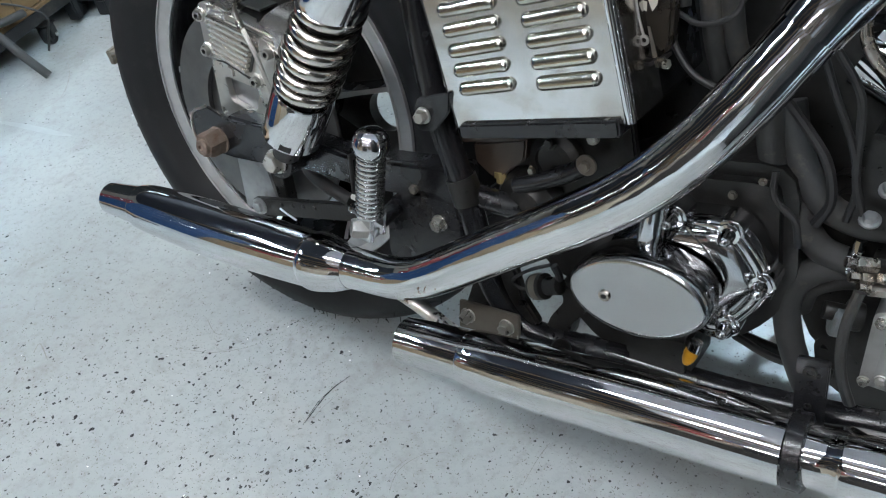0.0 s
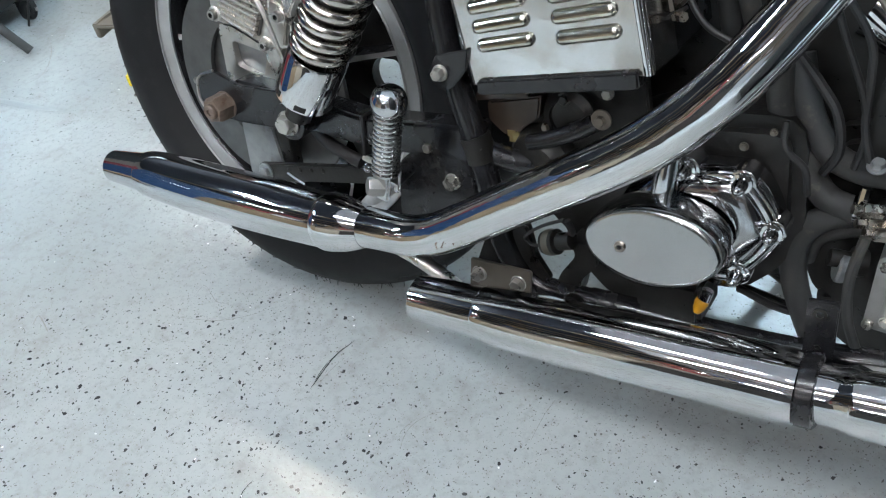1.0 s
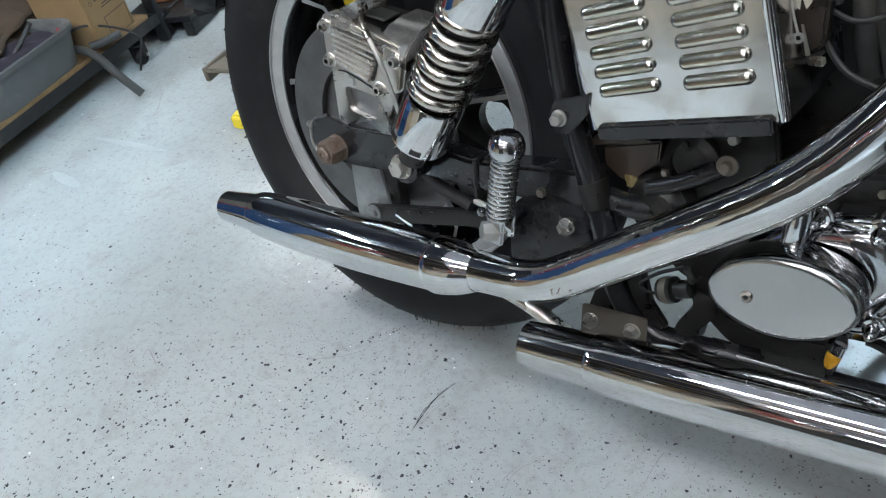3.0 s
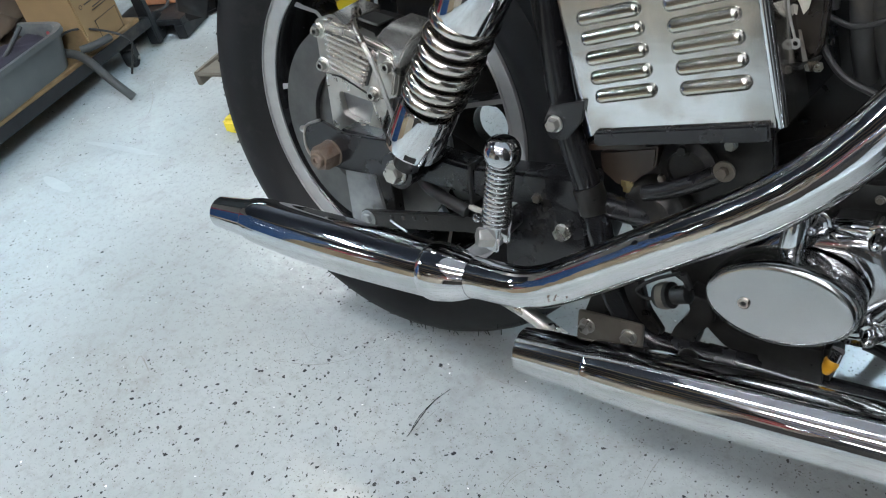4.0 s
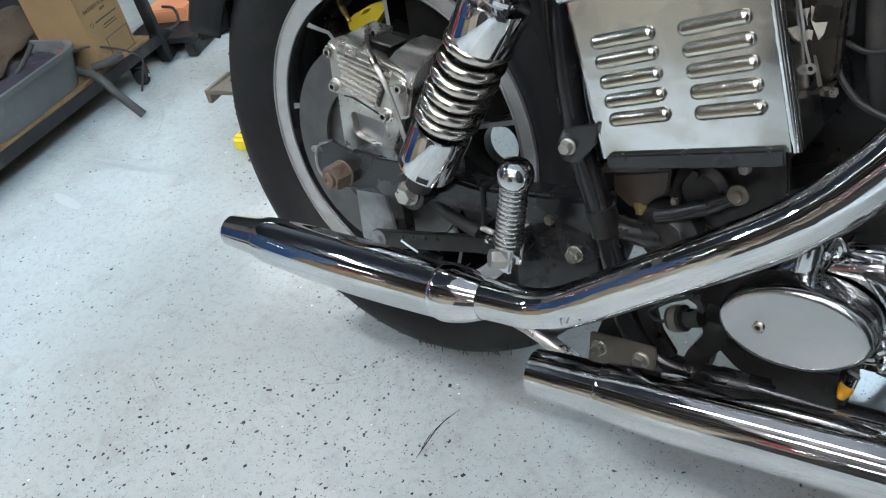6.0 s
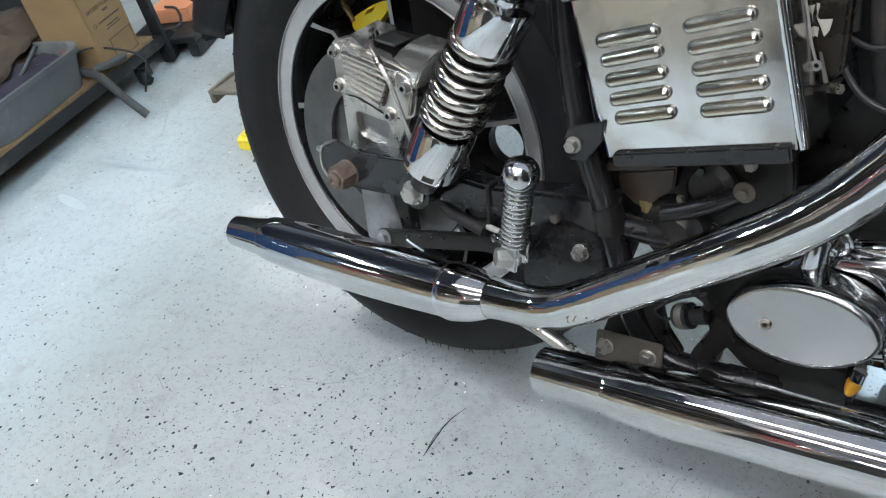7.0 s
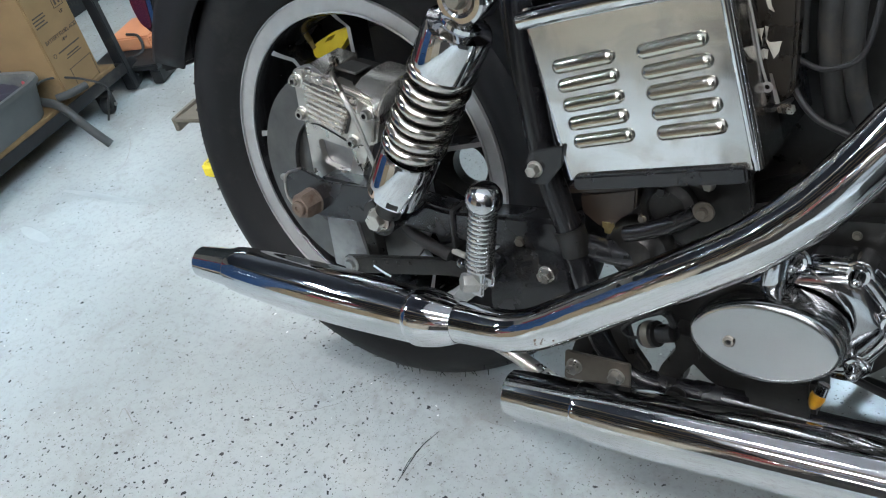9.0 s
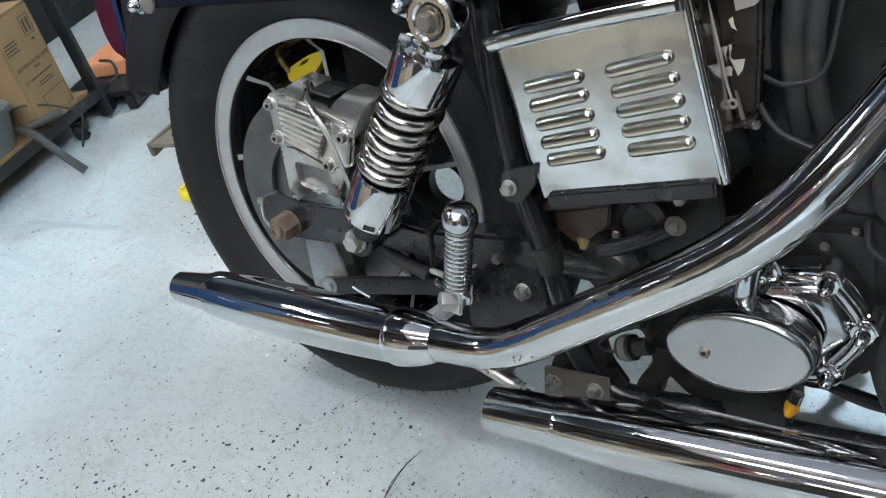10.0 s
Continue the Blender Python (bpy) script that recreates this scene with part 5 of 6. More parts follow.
    def shrunk(d, y):
        return [(0.5303 + (x - 0.5303) * (1 - d / 0.0630), y, 0.3118 + (z - 0.3118) * (1 - d / 0.0408)) for x, z in dome_o]
    loops = [shrunk(0.002, -0.085), shrunk(0.0, -0.100), shrunk(0.0, -0.112), shrunk(0.0012, -0.1165), shrunk(0.003, -0.1195), shrunk(0.0055, -0.1208), shrunk(0.008, -0.1212)]
    v = [p for l in loops for p in l]
    n = len(dome_o)
    f = [(j * n + i, j * n + (i + 1) % n, (j + 1) * n + (i + 1) % n, (j + 1) * n + i) for j in range(len(loops) - 1) for i in range(n)] + [tuple(range((len(loops) - 1) * n, len(loops) * n))]
    face = mesh_object("oval_cap", [(v, f)], M_SATIN, cover, "oval chrome cap with one screw", 50)
    socket_screw(face, (0.5045, -0.1212, 0.3065), 0.0052, high=0.002, mat=M_TARNISH)
    for x, z in ((0.5865, 0.3715), (0.6180, 0.3325), (0.5975, 0.2830), (0.5395, 0.3715)):
        mesh_object("nut_boss", [lathe([(0, -0.02), (0.0115, -0.02), (0.0115, 0.004), (0.0095, 0.005), (0, 0.005)], (x, -0.072, z), (0, -1, 0), 24)], M_COVER, cover)
        dome_nut(cover, (x, -0.077, z), 0.0062, high=0.019)
    mesh_object("filler_post", [lathe([(0, 0), (0.0105, 0), (0.0105, 0.052), (0.009, 0.055), (0, 0.055)], (0.527, -0.092, 0.345), (0.05, 0, 1), 24)], M_COVER, cover)
    for a in range(3):
        mesh_object("cast_rib", [bent([(0.552 + 0.006 * a, -0.0765, 0.366 - 0.003 * a), (0.572 + 0.006 * a, -0.080, 0.352 - 0.006 * a), (0.585 + 0.004 * a, -0.079, 0.338 - 0.008 * a)], 0.0014, 8, 5)], M_COVER, cover)
    mesh_object("lever_ball", [lathe([(0, 0), (0.0062, 0.001), (0.0066, 0.005), (0.0054, 0.011), (0.0028, 0.0155), (0, 0.0162)], (0.5750, -0.084, 0.2515), (-0.22, -0.3, -1), 16)], M_AMBER, cover, "amber plastic plug")
    mesh_object("plug_neck", [lathe([(0, 0), (0.006, 0), (0.006, 0.012), (0, 0.012)], (0.5750, -0.084, 0.2485), (0.15, 0.1, 1), 12)], M_COVER, cover)
    # switch or bleeder left of the cover
    sw = mesh_object("brake_switch", [lathe([(0, 0), (0.012, 0), (0.013, 0.004), (0.013, 0.016), (0.009, 0.018), (0.009, 0.034), (0.006, 0.036), (0, 0.036)], (0.413, -0.080, 0.256), (0.85, -0.1, 0.40), 18)], M_DARK, bike, "round brass-banded brake switch")
    mesh_object("switch_band", [lathe([(0.0133, 0.004), (0.0136, 0.006), (0.0136, 0.010), (0.0133, 0.012)], (0.413, -0.080, 0.256), (0.85, -0.1, 0.40), 18)], M_BRACKET, sw)
    mesh_object("switch_wire", [bent([(0.416, -0.080, 0.254), (0.400, -0.082, 0.250), (0.392, -0.083, 0.258), (0.410, -0.085, 0.277), (0.434, -0.085, 0.292)], 0.0018, 8), bent([(0.436, -0.080, 0.270), (0.442, -0.083, 0.280), (0.437, -0.085, 0.292)], 0.004, 8)], M_WIRE, sw)


engine_side()


def front_clutter():
    # rubber hoses
    hoses = ([(0.585, -0.015, 0.46), (0.597, -0.018, 0.412), (0.622, -0.02, 0.375), (0.645, -0.02, 0.347), (0.672, -0.022, 0.341)],
             [(0.598, -0.005, 0.46), (0.612, -0.012, 0.424), (0.632, -0.018, 0.395), (0.655, -0.02, 0.380), (0.69, -0.02, 0.379), (0.76, -0.02, 0.395)],
             [(0.675, -0.015, 0.336), (0.655, -0.02, 0.330), (0.637, -0.022, 0.312), (0.632, -0.022, 0.283), (0.641, -0.025, 0.252), (0.656, -0.03, 0.225), (0.67, -0.03, 0.20)],
             [(0.69, 0.0, 0.318), (0.665, -0.005, 0.312), (0.645, -0.005, 0.296), (0.64, 0.0, 0.27)])
    for path, r in zip(hoses, (0.0118, 0.0118, 0.0118, 0.009)):
        mesh_object("oil_hose", [bent(path, r, 16, 8)], M_DUSTY, bike, "dusty black rubber oil hose")
    for path, r in (([(0.530, -0.03, 0.64), (0.530, -0.03, 0.56), (0.536, -0.022, 0.51), (0.540, -0.0, 0.47)], 0.0095), ([(0.548, -0.028, 0.64), (0.546, -0.03, 0.56), (0.552, -0.022, 0.51), (0.560, 0.0, 0.47)], 0.0085), ([(0.512, -0.03, 0.64), (0.507, -0.03, 0.57), (0.51, -0.03, 0.53)], 0.007)):
        mesh_object("vent_hose", [bent(path, r, 14, 8)], M_RUBBER, bike, "dull black rubber hose")
    for path, r in (([(0.566, -0.05, 0.60), (0.563, -0.052, 0.553), (0.556, -0.054, 0.534), (0.535, -0.056, 0.526), (0.515, -0.05, 0.53)], 0.0022), ([(0.512, -0.05, 0.520), (0.518, -0.055, 0.505), (0.535, -0.058, 0.488), (0.56, -0.058, 0.478)], 0.0028),
                    ([(0.616, -0.05, 0.53), (0.634, -0.055, 0.495), (0.655, -0.055, 0.455), (0.664, -0.05, 0.42), (0.662, -0.045, 0.39)], 0.0028), ([(0.622, -0.05, 0.53), (0.650, -0.055, 0.497), (0.657, -0.055, 0.470), (0.662, -0.052, 0.430), (0.672, -0.048, 0.40)], 0.0032),
                    ([(0.60, -0.03, 0.47), (0.622, -0.035, 0.45), (0.64, -0.04, 0.43), (0.648, -0.04, 0.40), (0.64, -0.035, 0.375)], 0.004), ([(0.606, -0.05, 0.42), (0.61, -0.055, 0.40), (0.628, -0.055, 0.385), (0.634, -0.05, 0.36)], 0.003)):
        mesh_object("wire", [bent(path, r, 8, 8)], M_WIRE, bike, "black wire")
    mesh_object("plated_wire", [bent([(0.475, -0.078, 0.60), (0.4894, -0.080, 0.5564), (0.4951, -0.080, 0.5349), (0.5010, -0.080, 0.5195)], 0.0011, 8)], M_LEVER, bike, "bare wire with an eyelet end")
    mesh_object("eyelet", [lathe([(0.002, 0), (0.0042, 0), (0.0042, 0.0014), (0.002, 0.0014), (0.002, 0)], (0.502, -0.0800, 0.5161), (0, -1, 0), 16)], M_LEVER, bike)
    mesh_object("tarnished_strip", [plate([(0.5003, 0.5248), (0.5025, 0.5241), (0.5107, 0.5019), (0.5073, 0.5006)], -0.0735, -0.072, bevel=0.0004)], M_TARNISH, bike, "tarnished metal strip")
    # bright torn label and lamp bracket beside the cover
    lab = mesh_object("coil_bracket", [plate(rounded([(0.476, 0.61), (0.511, 0.61), (0.515, 0.5655), (0.518, 0.508), (0.4995, 0.489), (0.4917, 0.505)], 0.006), -0.066, -0.050, bevel=0.004)], M_COIL, bike, "dark brown coil housing with a torn pale label")
    scraps = ([(0.4857, 0.5573), (0.4888, 0.5558), (0.4913, 0.5568), (0.4906, 0.5488), (0.4924, 0.541), (0.4963, 0.5404), (0.4964, 0.5332), (0.4919, 0.5355), (0.4901, 0.5435)],
              [(0.4921, 0.5581), (0.4947, 0.5574), (0.4932, 0.549), (0.4964, 0.5461), (0.5052, 0.5476), (0.5041, 0.5392), (0.5011, 0.534), (0.4981, 0.5396), (0.4942, 0.5464)],
              [(0.4908, 0.5766), (0.4936, 0.5792), (0.4953, 0.5729), (0.4977, 0.5688), (0.4933, 0.5711)], [(0.4935, 0.5917), (0.5144, 0.594), (0.5089, 0.5881), (0.4957, 0.5835)])
    for o in scraps:
        mesh_object("torn_label", [plate(o, -0.0676, -0.0668, bevel=0)], M_PAPER, lab, "torn pale paper")
    mesh_object("pinch_bolt", [lathe([(0, 0), (0.0042, 0), (0.0042, 0.012), (0, 0.013)], (0.512, -0.072, 0.4975), (0.6, -0.5, 0.2), 6)], M_TARNISH, lab)
    mesh_object("bracket_tab", [plate(rounded([(0.4977, 0.4881), (0.5025, 0.4953), (0.5174, 0.5045), (0.5184, 0.5019), (0.503, 0.4925)], 0.001), -0.074, -0.062, bevel=0.001)], M_DARK, lab)
    # oil pump block
    pump = mesh_object("oil_pump", [plate(rounded([(0.699, 0.316), (0.728, 0.322), (0.732, 0.42), (0.77, 0.43), (0.775, 0.25), (0.748, 0.243), (0.702, 0.243)], 0.006), -0.045, 0.0, bevel=0.005)], M_PUMP, bike, "cast alloy oil pump body")
    mesh_object("pump_cover", [plate(rounded([(0.712, 0.305), (0.745, 0.312), (0.752, 0.268), (0.742, 0.253), (0.712, 0.256)], 0.006), -0.053, -0.044, bevel=0.003)], M_PUMP, pump)
    for x, z in ((0.718, 0.299), (0.741, 0.304), (0.744, 0.262), (0.718, 0.262), (0.706, 0.25), (0.706, 0.31)):
        hex_bolt(pump, (x, -0.0535 if x > 0.71 else -0.046, z), 0.007, 0.004, 0.005)
    mesh_object("pump_seam", [tube([(0.722, -0.046, 0.316), (0.724, -0.046, 0.28), (0.728, -0.046, 0.245)], 0.0022, 8)], M_CAST, pump)
    for x, z in ((0.690, 0.350), (0.695, 0.338), (0.716, 0.344), (0.719, 0.359), (0.703, 0.331)):
        mesh_object("hose_fitting", [lathe([(0, 0), (0.0065, 0), (0.0065, 0.016), (0.0045, 0.017), (0.0045, 0.024), (0, 0.024)], (x, -0.03, z), (-0.7, -0.4, 0.1), 6)], M_TARNISH, pump)
    mesh_object("fitting_block", [block((0.045, 0.03, 0.03), Matrix.Translation((0.708, -0.018, 0.342)), 0.004)], M_DARK, pump)
    for x, z, tilt in ((0.6745, 0.343, 0.2), (0.755, 0.392, 0.1)):
        mesh_object("hose_clamp", [lathe([(0.0105, -0.005), (0.012, -0.005), (0.0125, 0), (0.012, 0.005), (0.0105, 0.005)], (x, -0.022, z), (1, 0, tilt), 24), lathe([(0, 0), (0.0045, 0), (0.0045, 0.014), (0, 0.015)], (x, -0.030, z + 0.010), (0, 0.2, 1), 8)], M_CHROME, bike, "bright worm-drive hose clamp")
    mesh_object("cable", [bent([(0.685, -0.05, 0.335), (0.683, -0.06, 0.30), (0.690, -0.066, 0.265), (0.705, -0.07, 0.235)], 0.0045, 10)], M_RUBBER, bike, "dull black cable")
    mesh_object("round_plug", [lathe([(0, 0), (0.012, 0), (0.013, 0.004), (0.013, 0.012), (0.008, 0.014), (0.008, 0.03), (0, 0.03)], (0.690, -0.02, 0.292), (-1, -0.3, 0.1), 20)], M_DARK, bike, "dark round plug")
    mesh_object("plug_flange", [lathe([(0, -0.004), (0.013, -0.004), (0.0145, -0.002), (0.0145, 0.003), (0.0125, 0.005), (0, 0.005)], (0.673, -0.026, 0.2865), (-1, -0.3, 0.1), 24)], M_CAST, bike, "pale plated flange")
    # chrome tube sheet, engine mount block, bolts
    mesh_object("chrome_tappet_cover", [bent([(0.646, -0.008, 0.511), (0.668, -0.010, 0.502), (0.70, -0.012, 0.485), (0.74, -0.014, 0.460)], 0.029, 32)], M_CHROME, bike, "chrome tappet tube")
    blk = mesh_object("engine_mount", [plate(rounded([(0.664, 0.462), (0.70, 0.452), (0.705, 0.39), (0.665, 0.385)], 0.006), -0.04, 0.0, bevel=0.004), plate(rounded([(0.685, 0.435), (0.716, 0.45), (0.72, 0.40), (0.69, 0.39)], 0.004), -0.055, -0.02, bevel=0.003)], M_DARK, bike, "dark cast engine mount")
    for x, y, z in ((0.690, -0.052, 0.460), (0.686, -0.056, 0.428), (0.678, -0.05, 0.398), (0.721, -0.05, 0.431)):
        hex_bolt(blk, (x, y, z), 0.0095, 0.006, 0.008, axis=(0, -0.45, 0.9), mat=M_CAST)
    mesh_object("rocker_oil_line", [bent([(0.640, -0.08, 0.60), (0.646, -0.081, 0.562), (0.651, -0.082, 0.540), (0.664, -0.082, 0.524), (0.684, -0.081, 0.512), (0.704, -0.078, 0.493), (0.720, -0.075, 0.465)], 0.0042, 12)], M_TARNISH, bike, "tarnished steel oil line")
    # finned cylinder
    cyl = mesh_object("cylinder", [lathe([(0, 0), (0.046, 0), (0.046, 0.20), (0, 0.20)], (0.715, 0.045, 0.46), (-0.28, 0, 1), 32)], M_DARK, bike, "black finned engine cylinder")
    ax = Vector((-0.28, 0, 1)).normalized()
    for k in range(14):
        mesh_object("cooling_fin", [lathe([(0.045, -0.0012), (0.064, -0.0008), (0.065, 0), (0.064, 0.0008), (0.045, 0.0012)], Vector((0.715, 0.045, 0.46)) + ax * (0.02 + 0.0125 * k), ax, 40)], M_BLACK, cyl)
    mesh_object("fin_bolt", [lathe([(0, 0), (0.005, 0), (0.005, 0.016), (0, 0.017)], (0.690, -0.022, 0.510), (-0.2, -0.3, 1), 10)], M_BRASS, cyl)
    # front cylinder, out of view, added to close the engine and cast shade
    cyl2 = mesh_object("cylinder", [lathe([(0, 0), (0.046, 0), (0.046, 0.20), (0, 0.20)], (0.82, 0.045, 0.44), (0.42, 0, 1), 32)], M_DARK, bike, "black finned engine cylinder")
    ax = Vector((0.42, 0, 1)).normalized()
    for k in range(14):
        mesh_object("cooling_fin", [lathe([(0.045, -0.0012), (0.064, -0.0008), (0.065, 0), (0.064, 0.0008), (0.045, 0.0012)], Vector((0.82, 0.045, 0.44)) + ax * (0.02 + 0.0125 * k), ax, 40)], M_BLACK, cyl2)
    # side stand on the far side, and front of the bike to close the shape
    mesh_object("side_stand", [bent([(0.52, 0.16, 0.22), (0.56, 0.22, 0.12), (0.60, 0.268, 0.06)], 0.011, 12)], M_BLACK, bike, "black side stand")
    mesh_object("lower_cable", [bent([(0.585, 0.02, 0.20), (0.63, 0.0, 0.205), (0.68, 0.0, 0.21)], 0.004, 8), bent([(0.58, 0.05, 0.18), (0.66, 0.06, 0.165), (0.76, 0.06, 0.17)], 0.006, 8)], M_WIRE, bike, "black cable under the engine")


front_clutter()


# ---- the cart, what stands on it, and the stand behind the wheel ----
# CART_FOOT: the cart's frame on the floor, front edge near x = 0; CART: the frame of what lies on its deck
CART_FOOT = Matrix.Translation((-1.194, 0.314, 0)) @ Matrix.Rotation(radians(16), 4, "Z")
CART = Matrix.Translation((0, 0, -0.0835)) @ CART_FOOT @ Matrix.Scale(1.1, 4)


def caster(parent, x, y, r, turn):
    """A small fixed wheel in a folded fork."""
    ax = (math.cos(turn), math.sin(turn), 0)
    w = mesh_object("caster", [lathe([(0, -0.011), (r * 0.4, -0.011), (r * 0.5, -0.009), (r * 0.9, -0.011), (r, -0.007), (r, 0.007), (r * 0.9, 0.011), (r * 0.5, 0.009), (r * 0.4, 0.011), (0, 0.011)], (x, y, r), ax, 28)], M_TYRE, parent, "black rubber caster wheel")
    turned = Matrix.Translation((x, y, 0)) @ Matrix.Rotation(turn, 4, "Z")
    mesh_object("fork", [block((0.044, 0.036, 0.004), turned @ Matrix.Translation((0, 0, 2 * r + 0.006)), 0.001)]
                + [block((0.003, 0.024, r + 0.008), turned @ Matrix.Translation((sx, 0, 1.5 * r + 0.002)), 0.001) for sx in (-0.017, 0.017)], M_STEEL, w)
    mesh_object("hub_bolt", [lathe([(0, 0.02), (0.005, 0.02), (0.005, 0.024), (0, 0.0245)], (x, y, r), ax, 6)], M_ZINC, w)


def utility_cart(m, length, label):
    """A low plywood deck in a steel angle frame on casters, with a handle post and a wheel at one end."""
    e = tagged(new("utility_cart"), label, "cart")
    e.matrix_world = m
    end, front, wide, top = 0.209, -0.022, 0.68, 0.1024
    mid, cx = end - length / 2, front - wide / 2
    n = 4
    for k in range(n):
        w = (wide - 0.014) / n
        mesh_object("deck_board", [block((w - 0.002, length - 0.012, 0.018), Matrix.Translation((front - 0.007 - w * (k + 0.5), mid, top - 0.009)), 0.002)], M_WOOD, e, "worn plywood deck board")
    for y in (end - length, end):
        mesh_object("end_rail", [block((wide - 0.008, 0.004, 0.030), Matrix.Translation((cx, y, top - 0.022)), 0.001), block((wide - 0.05, 0.03, 0.004), Matrix.Translation((cx, y + (0.018 if y < 0 else -0.018), top - 0.035)), 0.001)], M_STEEL, e)
    for x, inward in ((front, -1), (front - wide, 1)):
        mesh_object("side_rail", [block((0.004, length, 0.030), Matrix.Translation((x, mid, top - 0.022)), 0.001), block((0.03, length, 0.004), Matrix.Translation((x + inward * 0.017, mid, top - 0.035)), 0.001)], M_STEEL, e)
    for x, y, turn in ((-0.036, 0.128, 0.25), (-0.62, 0.14, -0.3), (-0.06, 0.34 - length, 0.1), (-0.62, 0.34 - length, 0.5)):
        caster(e, x, y, 0.0235, turn)
    for x in (-0.036, -0.66):
        mesh_object("handle_post", [block((0.034, 0.020, 0.95), Matrix.Translation((x, 0.236, 0.012)) @ Matrix.Rotation(radians(-2), 4, "Y") @ Matrix.Translation((0, 0, 0.475)), 0.003)], M_STEEL, e, "dark steel post")
        mesh_object("post_bracket", [block((0.026, 0.03, 0.03), Matrix.Translation((x, 0.222, 0.078)), 0.003)], M_STEEL, e)
        wheel = mesh_object("end_wheel", [lathe([(0, -0.013), (0.026, -0.013), (0.034, -0.010), (0.039, -0.006), (0.040, 0), (0.039, 0.006), (0.034, 0.010), (0.026, 0.013), (0, 0.013)], (x - 0.022, 0.283, 0.040), (1, 0.2, 0), 30)], M_TYRE, e, "black rubber wheel")
        mesh_object("hub", [lathe([(0, 0.012), (0.014, 0.012), (0.012, 0.017), (0, 0.018)], (x - 0.022, 0.283, 0.040), (1, 0.2, 0), 16)], M_STEEL, wheel)
    return e


utility_cart(CART_FOOT, 1.36, "low steel cart with a worn plywood deck on casters")


def writing(parent, text, size, m, mat):
    cu = bpy.data.curves.new("lettering", "FONT")
    cu.body, cu.size, cu.extrude, cu.align_x = text, size, 0.0003, "CENTER"
    tmp = new("lettering", cu)
    me = bpy.data.meshes.new_from_object(tmp.evaluated_get(bpy.context.evaluated_depsgraph_get()))
    bpy.data.objects.remove(tmp)
    me.materials.clear()
    me.materials.append(mat)
    ob = new("lettering", me)
    ob.parent = parent
    ob.matrix_local = m
    return ob


def acid_box():
    e = tagged(new("cardboard_box"), "brown cardboard box with black printing on the cart deck", "box")
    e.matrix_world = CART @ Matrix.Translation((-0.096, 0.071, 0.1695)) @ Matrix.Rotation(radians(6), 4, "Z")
    w, d, h = 0.135, 0.14, 0.235
    mesh_object("carton", [block((d, w, h), Matrix.Translation((0, 0, h / 2)), 0.003)], M_CARD, e)
    mesh_object("flap", [block((d * 0.98, w * 0.49, 0.003), Matrix.Translation((0, -w * 0.25, h + 0.002)), 0.001)], M_CARD, e)
    mesh_object("flap", [block((d * 0.98, w * 0.49, 0.003), Matrix.Translation((0, w * 0.25, h + 0.002)), 0.001)], M_CARD, e)
    f = Matrix.Translation((d / 2 + 0.0006, 0, 0)) @ Matrix.Rotation(radians(90), 4, "Z") @ Matrix.Rotation(radians(90), 4, "X")
    writing(e, "BATTERY FLUID, ACID", 0.0118, f @ Matrix.Translation((0.004, 0.122, 0)), M_INK)
    writing(e, "NEW", 0.0085, f @ Matrix.Translation((0.006, 0.110, 0)), M_INK)
    writing(e, "UP", 0.010, f @ Matrix.Translation((0.035, 0.160, 0)), M_INK)

    def bar(x, z, bw, bh):
        return mesh_object("print_bar", [block((bw, bh, 0.0006), f @ Matrix.Translation((x, z, 0)), 0)], M_INK, e)
    for x in (0.029, 0.042):
        bar(x, 0.192, 0.0055, 0.024)
        mesh_object("print_arrow", [([f @ Vector(p) for p in ((x - 0.005, 0.203, 0.0005), (x + 0.005, 0.203, 0.0005), (x, 0.211, 0.0005))], [(0, 1, 2)])], M_INK, e)
    for x, z, bw, bh in ((0.0355, 0.175, 0.032, 0.0012), (0.0355, 0.216, 0.032, 0.0012), (0.0195, 0.1955, 0.0012, 0.041), (0.0515, 0.1955, 0.0012, 0.041), (-0.038, 0.182, 0.040, 0.0026), (-0.038, 0.175, 0.044, 0.0026), (-0.041, 0.168, 0.034, 0.0026), (-0.038, 0.161, 0.040, 0.0026),
                         (0.008, 0.094, 0.080, 0.003), (0.012, 0.080, 0.045, 0.0026), (0.012, 0.074, 0.055, 0.002), (0.018, 0.052, 0.085, 0.0013), (-0.022, 0.026, 0.0013, 0.052), (0.058, 0.026, 0.0013, 0.052)):
        bar(x, z, bw, bh)
    mesh_object("print_ring", [lathe([(0.0038, 0), (0.005, 0), (0.005, 0.0005), (0.0038, 0.0005), (0.0038, 0)], f @ Vector((-0.046, 0.094, 0.0)), f.to_3x3() @ Vector((0, 0, 1)), 18)], M_INK, e)


acid_box()


